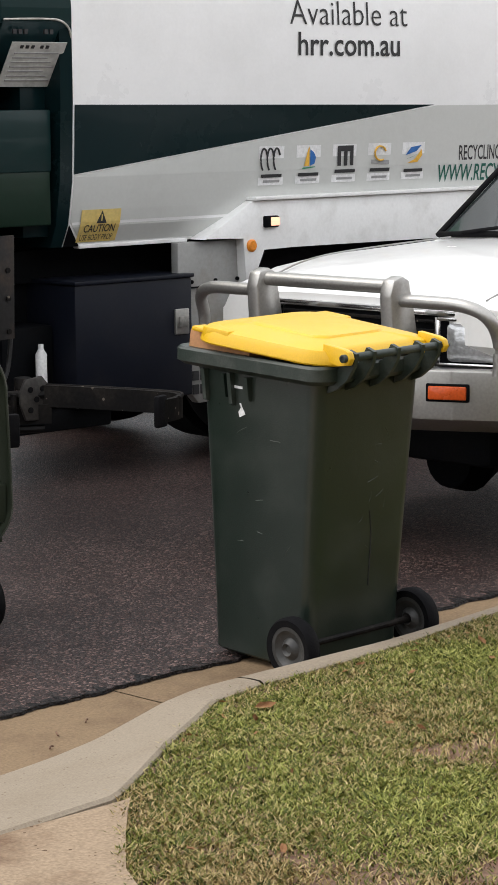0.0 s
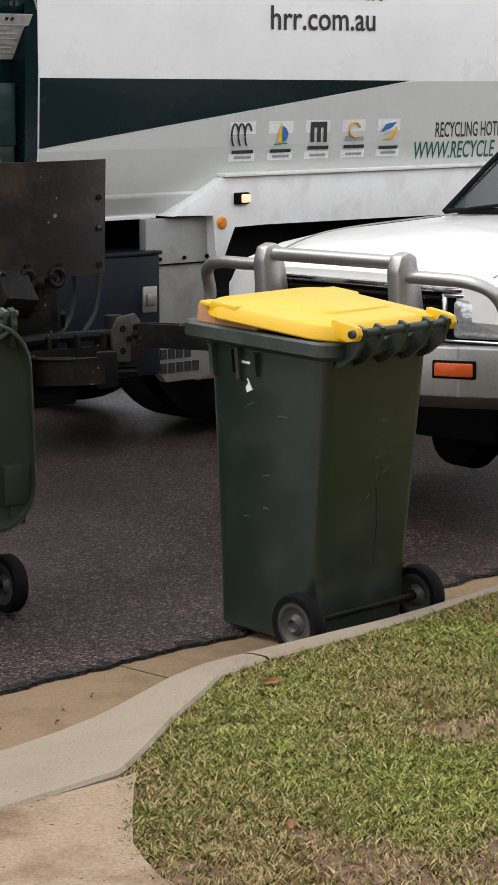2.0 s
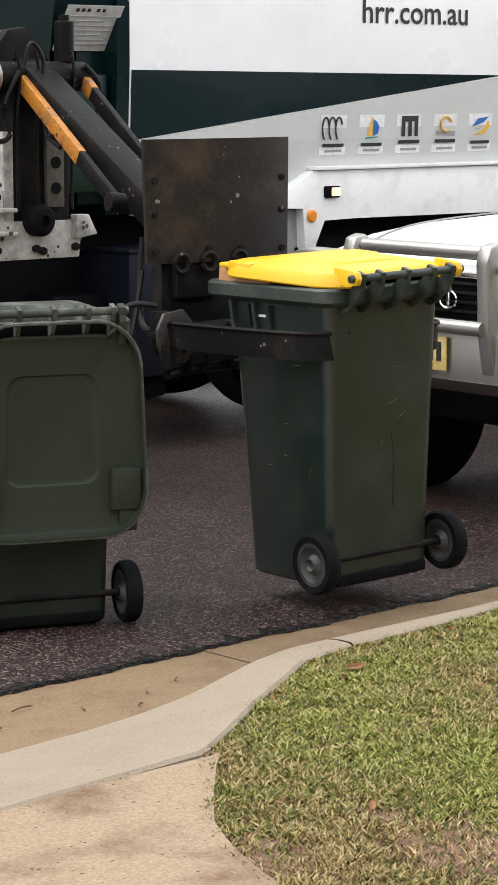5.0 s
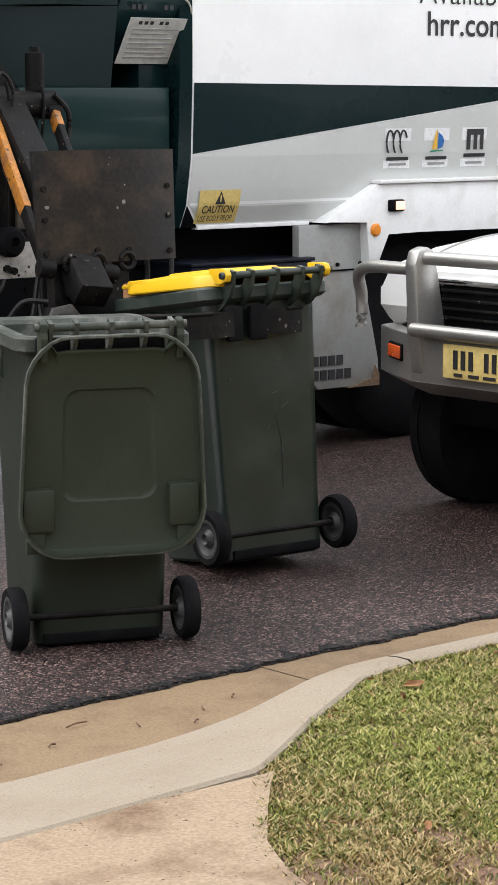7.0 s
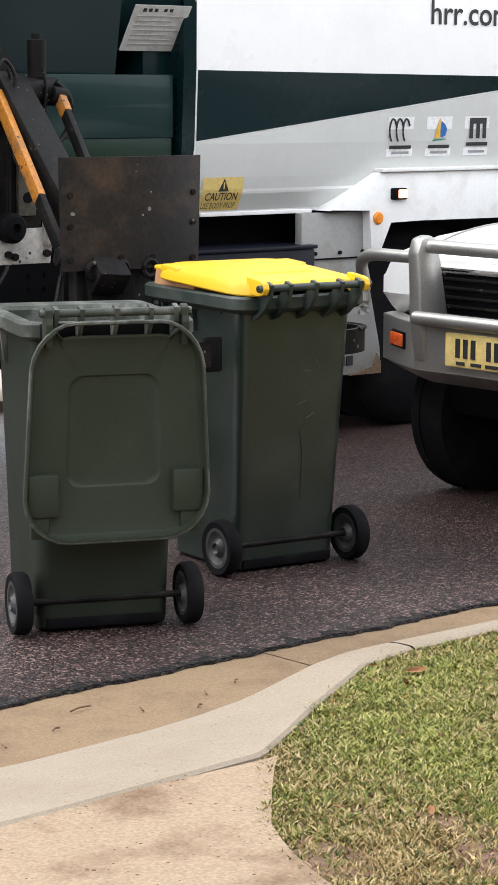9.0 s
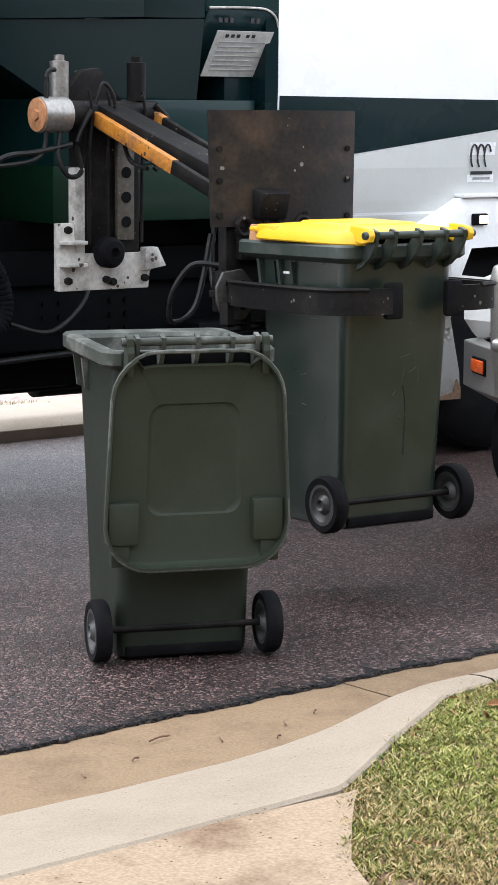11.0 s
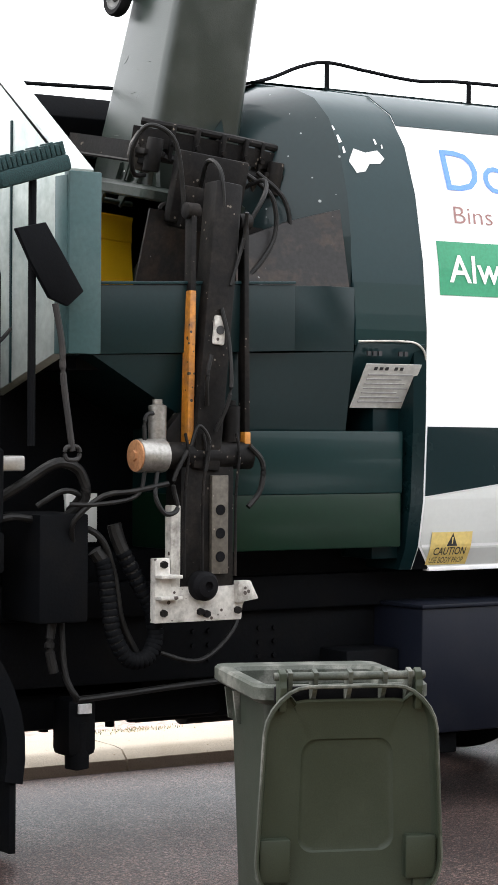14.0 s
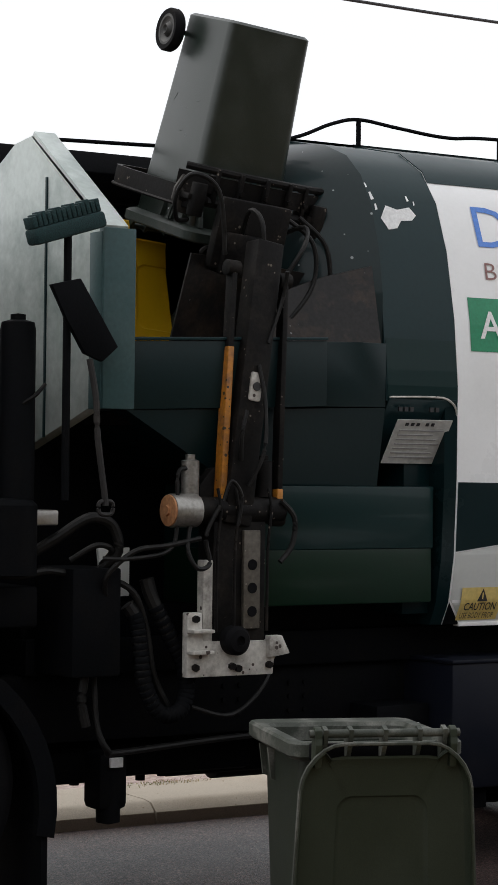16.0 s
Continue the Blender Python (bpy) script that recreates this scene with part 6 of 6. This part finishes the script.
BIN_ROWS += [(14.5, (5.628, 8.93, 3.775, -171.0, 6.0, -1.2)), (15.5, (5.638, 8.93, 3.79, -168.5, 5.8, -1.6)), (16.0, (5.7, 8.85, 3.86, -165.6, 5.5, -1.6))]
GRIP_ROWS = [(0.0, (5.26, 7.1, -0.2, 0, 0, 0)), (0.5, (5.26, 6.8, 0.02, 0, 0, 0)), (1.0, (5.26, 6.62, 0.055, 0, 0, 0)), (1.5, (5.26, 6.414, 0.036, 0, 0, 0)), (2.0, (5.26, 6.26, 0.028, 0, 0, 0)), (2.5, (5.26, 6.079, 0.043, 0, 0, 0)),
             (3.0, (5.26, 5.86, 0.055, 0, 0, 0)), (3.5, (5.26, 5.694, 0.049, 0, 0, 0)), (4.1, (5.23, 5.34, 0.03, 0, 0, 0)), (4.4, (5.22, 5.28, 0.03, 0, 0, 0)), (5.0, (5.25, 5.7, 0.09, -1, 0, 0)), (6.0, (5.27, 6.4, 0.12, -3, 0, 0)), (6.5, (5.27, 6.6, 0.11, -4, 0, 0)),
             (7.0, (5.27, 6.69, 0.1, -4, 0, 0)), (7.7, (5.27, 6.7, 0.09, -4, 0, 0)), (8.0, (5.27, 6.77, -0.01, 0, 0, 0)), (8.6, (5.28, 6.75, -0.01, 0, 0, 0)), (9.8, (5.34, 6.45, 0, 0, 0, 0))] + [(10.5, (5.385, 6.385, 0.005, 0.5, -0.2, -0.5)), (11.0, (5.364, 6.343, 0.278, -1.1, 0.1, -3.1)), (11.5, (5.36, 6.566, 0.735, -5.3, 1.5, -1.6))] + [r for r in BIN_ROWS if r[0] >= 11.8]
TRUCK_ROWS = [(0.0, 0.24), (0.5, 0.185), (1.0, 0.095), (1.4, 0.01), (1.6, 0.0), (16.0, 0.0)]
LID_ROWS = [(0.0, 3), (4.4, 3), (5.8, 1), (7.7, 1), (8.0, 3), (10.5, 3), (11.0, 1), (11.5, 1), (12.0, 3), (12.4, 30), (12.8, 60), (13.2, 74), (15.4, 73), (16.0, 62)]
CLAW_ROWS = [(0.0, 20), (4.1, 22), (4.5, 4), (5.0, -4), (8.2, -4), (8.8, 14), (9.6, 14), (10.2, 3), (11.0, 2), (16.0, 2)]


# the reaching gripper shoves the emptied bin towards the kerb
SHOVED_ROWS = [(0.0, 0.083, 0.433, -5), (1.0, 0.079, 0.42, -5), (1.5, 0.072, 0.373, -5), (2.0, 0.052, 0.29, -6), (2.25, 0.03, 0.205, -7), (2.5, 0.005, 0.12, -9), (3.0, -0.008, 0.05, -14), (3.5, -0.004, 0.015, -18), (6.6, 0.0, 0.0, -21), (16.0, 0.0, 0.0, -21)]
MAST_ROWS = [(0.0, 0.0), (0.5, -0.1), (1.0, -0.3), (1.5, -0.5), (2.0, -0.79), (2.5, -0.88), (3.0, -0.91), (3.5, -1.0), (4.2, -1.22), (5.0, -0.9), (6.0, -0.5), (7.0, -0.3), (8.0, -0.25), (9.5, -0.35), (10.5, -0.52), (11.0, -0.4), (11.5, -0.08), (11.8, 0.0), (16.0, 0.0)]


def mast_pose(t):
    out = float(np.interp(t, [r[0] for r in MAST_ROWS], [r[1] for r in MAST_ROWS]))
    return Matrix.Translation((-0.05, out, -0.1 * out))


def on_truck(m):
    """A pose of the world in the space of the truck at rest."""
    p = m.translation
    return Matrix.Translation((p.x / TRUCK_K, p.y / TRUCK_K, (p.z - TRUCK_Z) / TRUCK_K)) @ m.to_3x3().to_4x4()


def arm_pose(t, g):
    """The arm swings about the mast's pivot to point at the gripper's socket."""
    fold = min(1.0, max(0.0, (t - 11.2) / 0.9))
    j, p = g @ Vector((-0.1, 0.62 + 0.08 * fold, 1.12 - 0.24 * fold)), mast_pose(t) @ PIV
    z = (j - p).normalized()
    x = (Vector((1, 0, 0)) - z * z.x).normalized()
    m = Matrix((x, z.cross(x), z)).transposed().to_4x4()
    return Matrix.Translation(p) @ m


def motions():
    walk(truck, [(t, pose(x, 0, TRUCK_Z)) for t, x in TRUCK_ROWS])
    rows = [(t, pose(*v)) for t, v in BIN_ROWS]
    walk(recycling_bin, rows)
    fallen = rows[[r[0] for r in rows].index(13.3)][1]
    walk(cardboard, [r for r in rows if r[0] < 13.1] + [(13.3, Matrix.Translation((0, 0.02, -0.25)) @ fallen), (13.6, Matrix.Translation((0, 0.05, -0.55)) @ fallen), (16.0, Matrix.Translation((0, 0.05, -0.55)) @ fallen)])
    walk(garbage_bin, [(t, pose(4.322 + dx, 6.088 + dy, 0, 0, 0, turn)) for t, dx, dy, turn in SHOVED_ROWS])
    walk(yellow_lid, [(t, pose(0, HINGE_Y, HINGE_Z, a)) for t, a in LID_ROWS])
    grips = [(t, on_truck(pose(*v))) for t, v in GRIP_ROWS]
    walk(gripper, grips)
    walk(mast, [(t, mast_pose(t)) for t, _ in MAST_ROWS])
    walk(arm, [(t, arm_pose(t, g)) for t, g in grips])
    for s in (-1, 1):
        walk(claws[s], [(t, pose(s * 0.3, 0.37, 0.76, 0, 0, s * a)) for t, a in CLAW_ROWS])


motions()
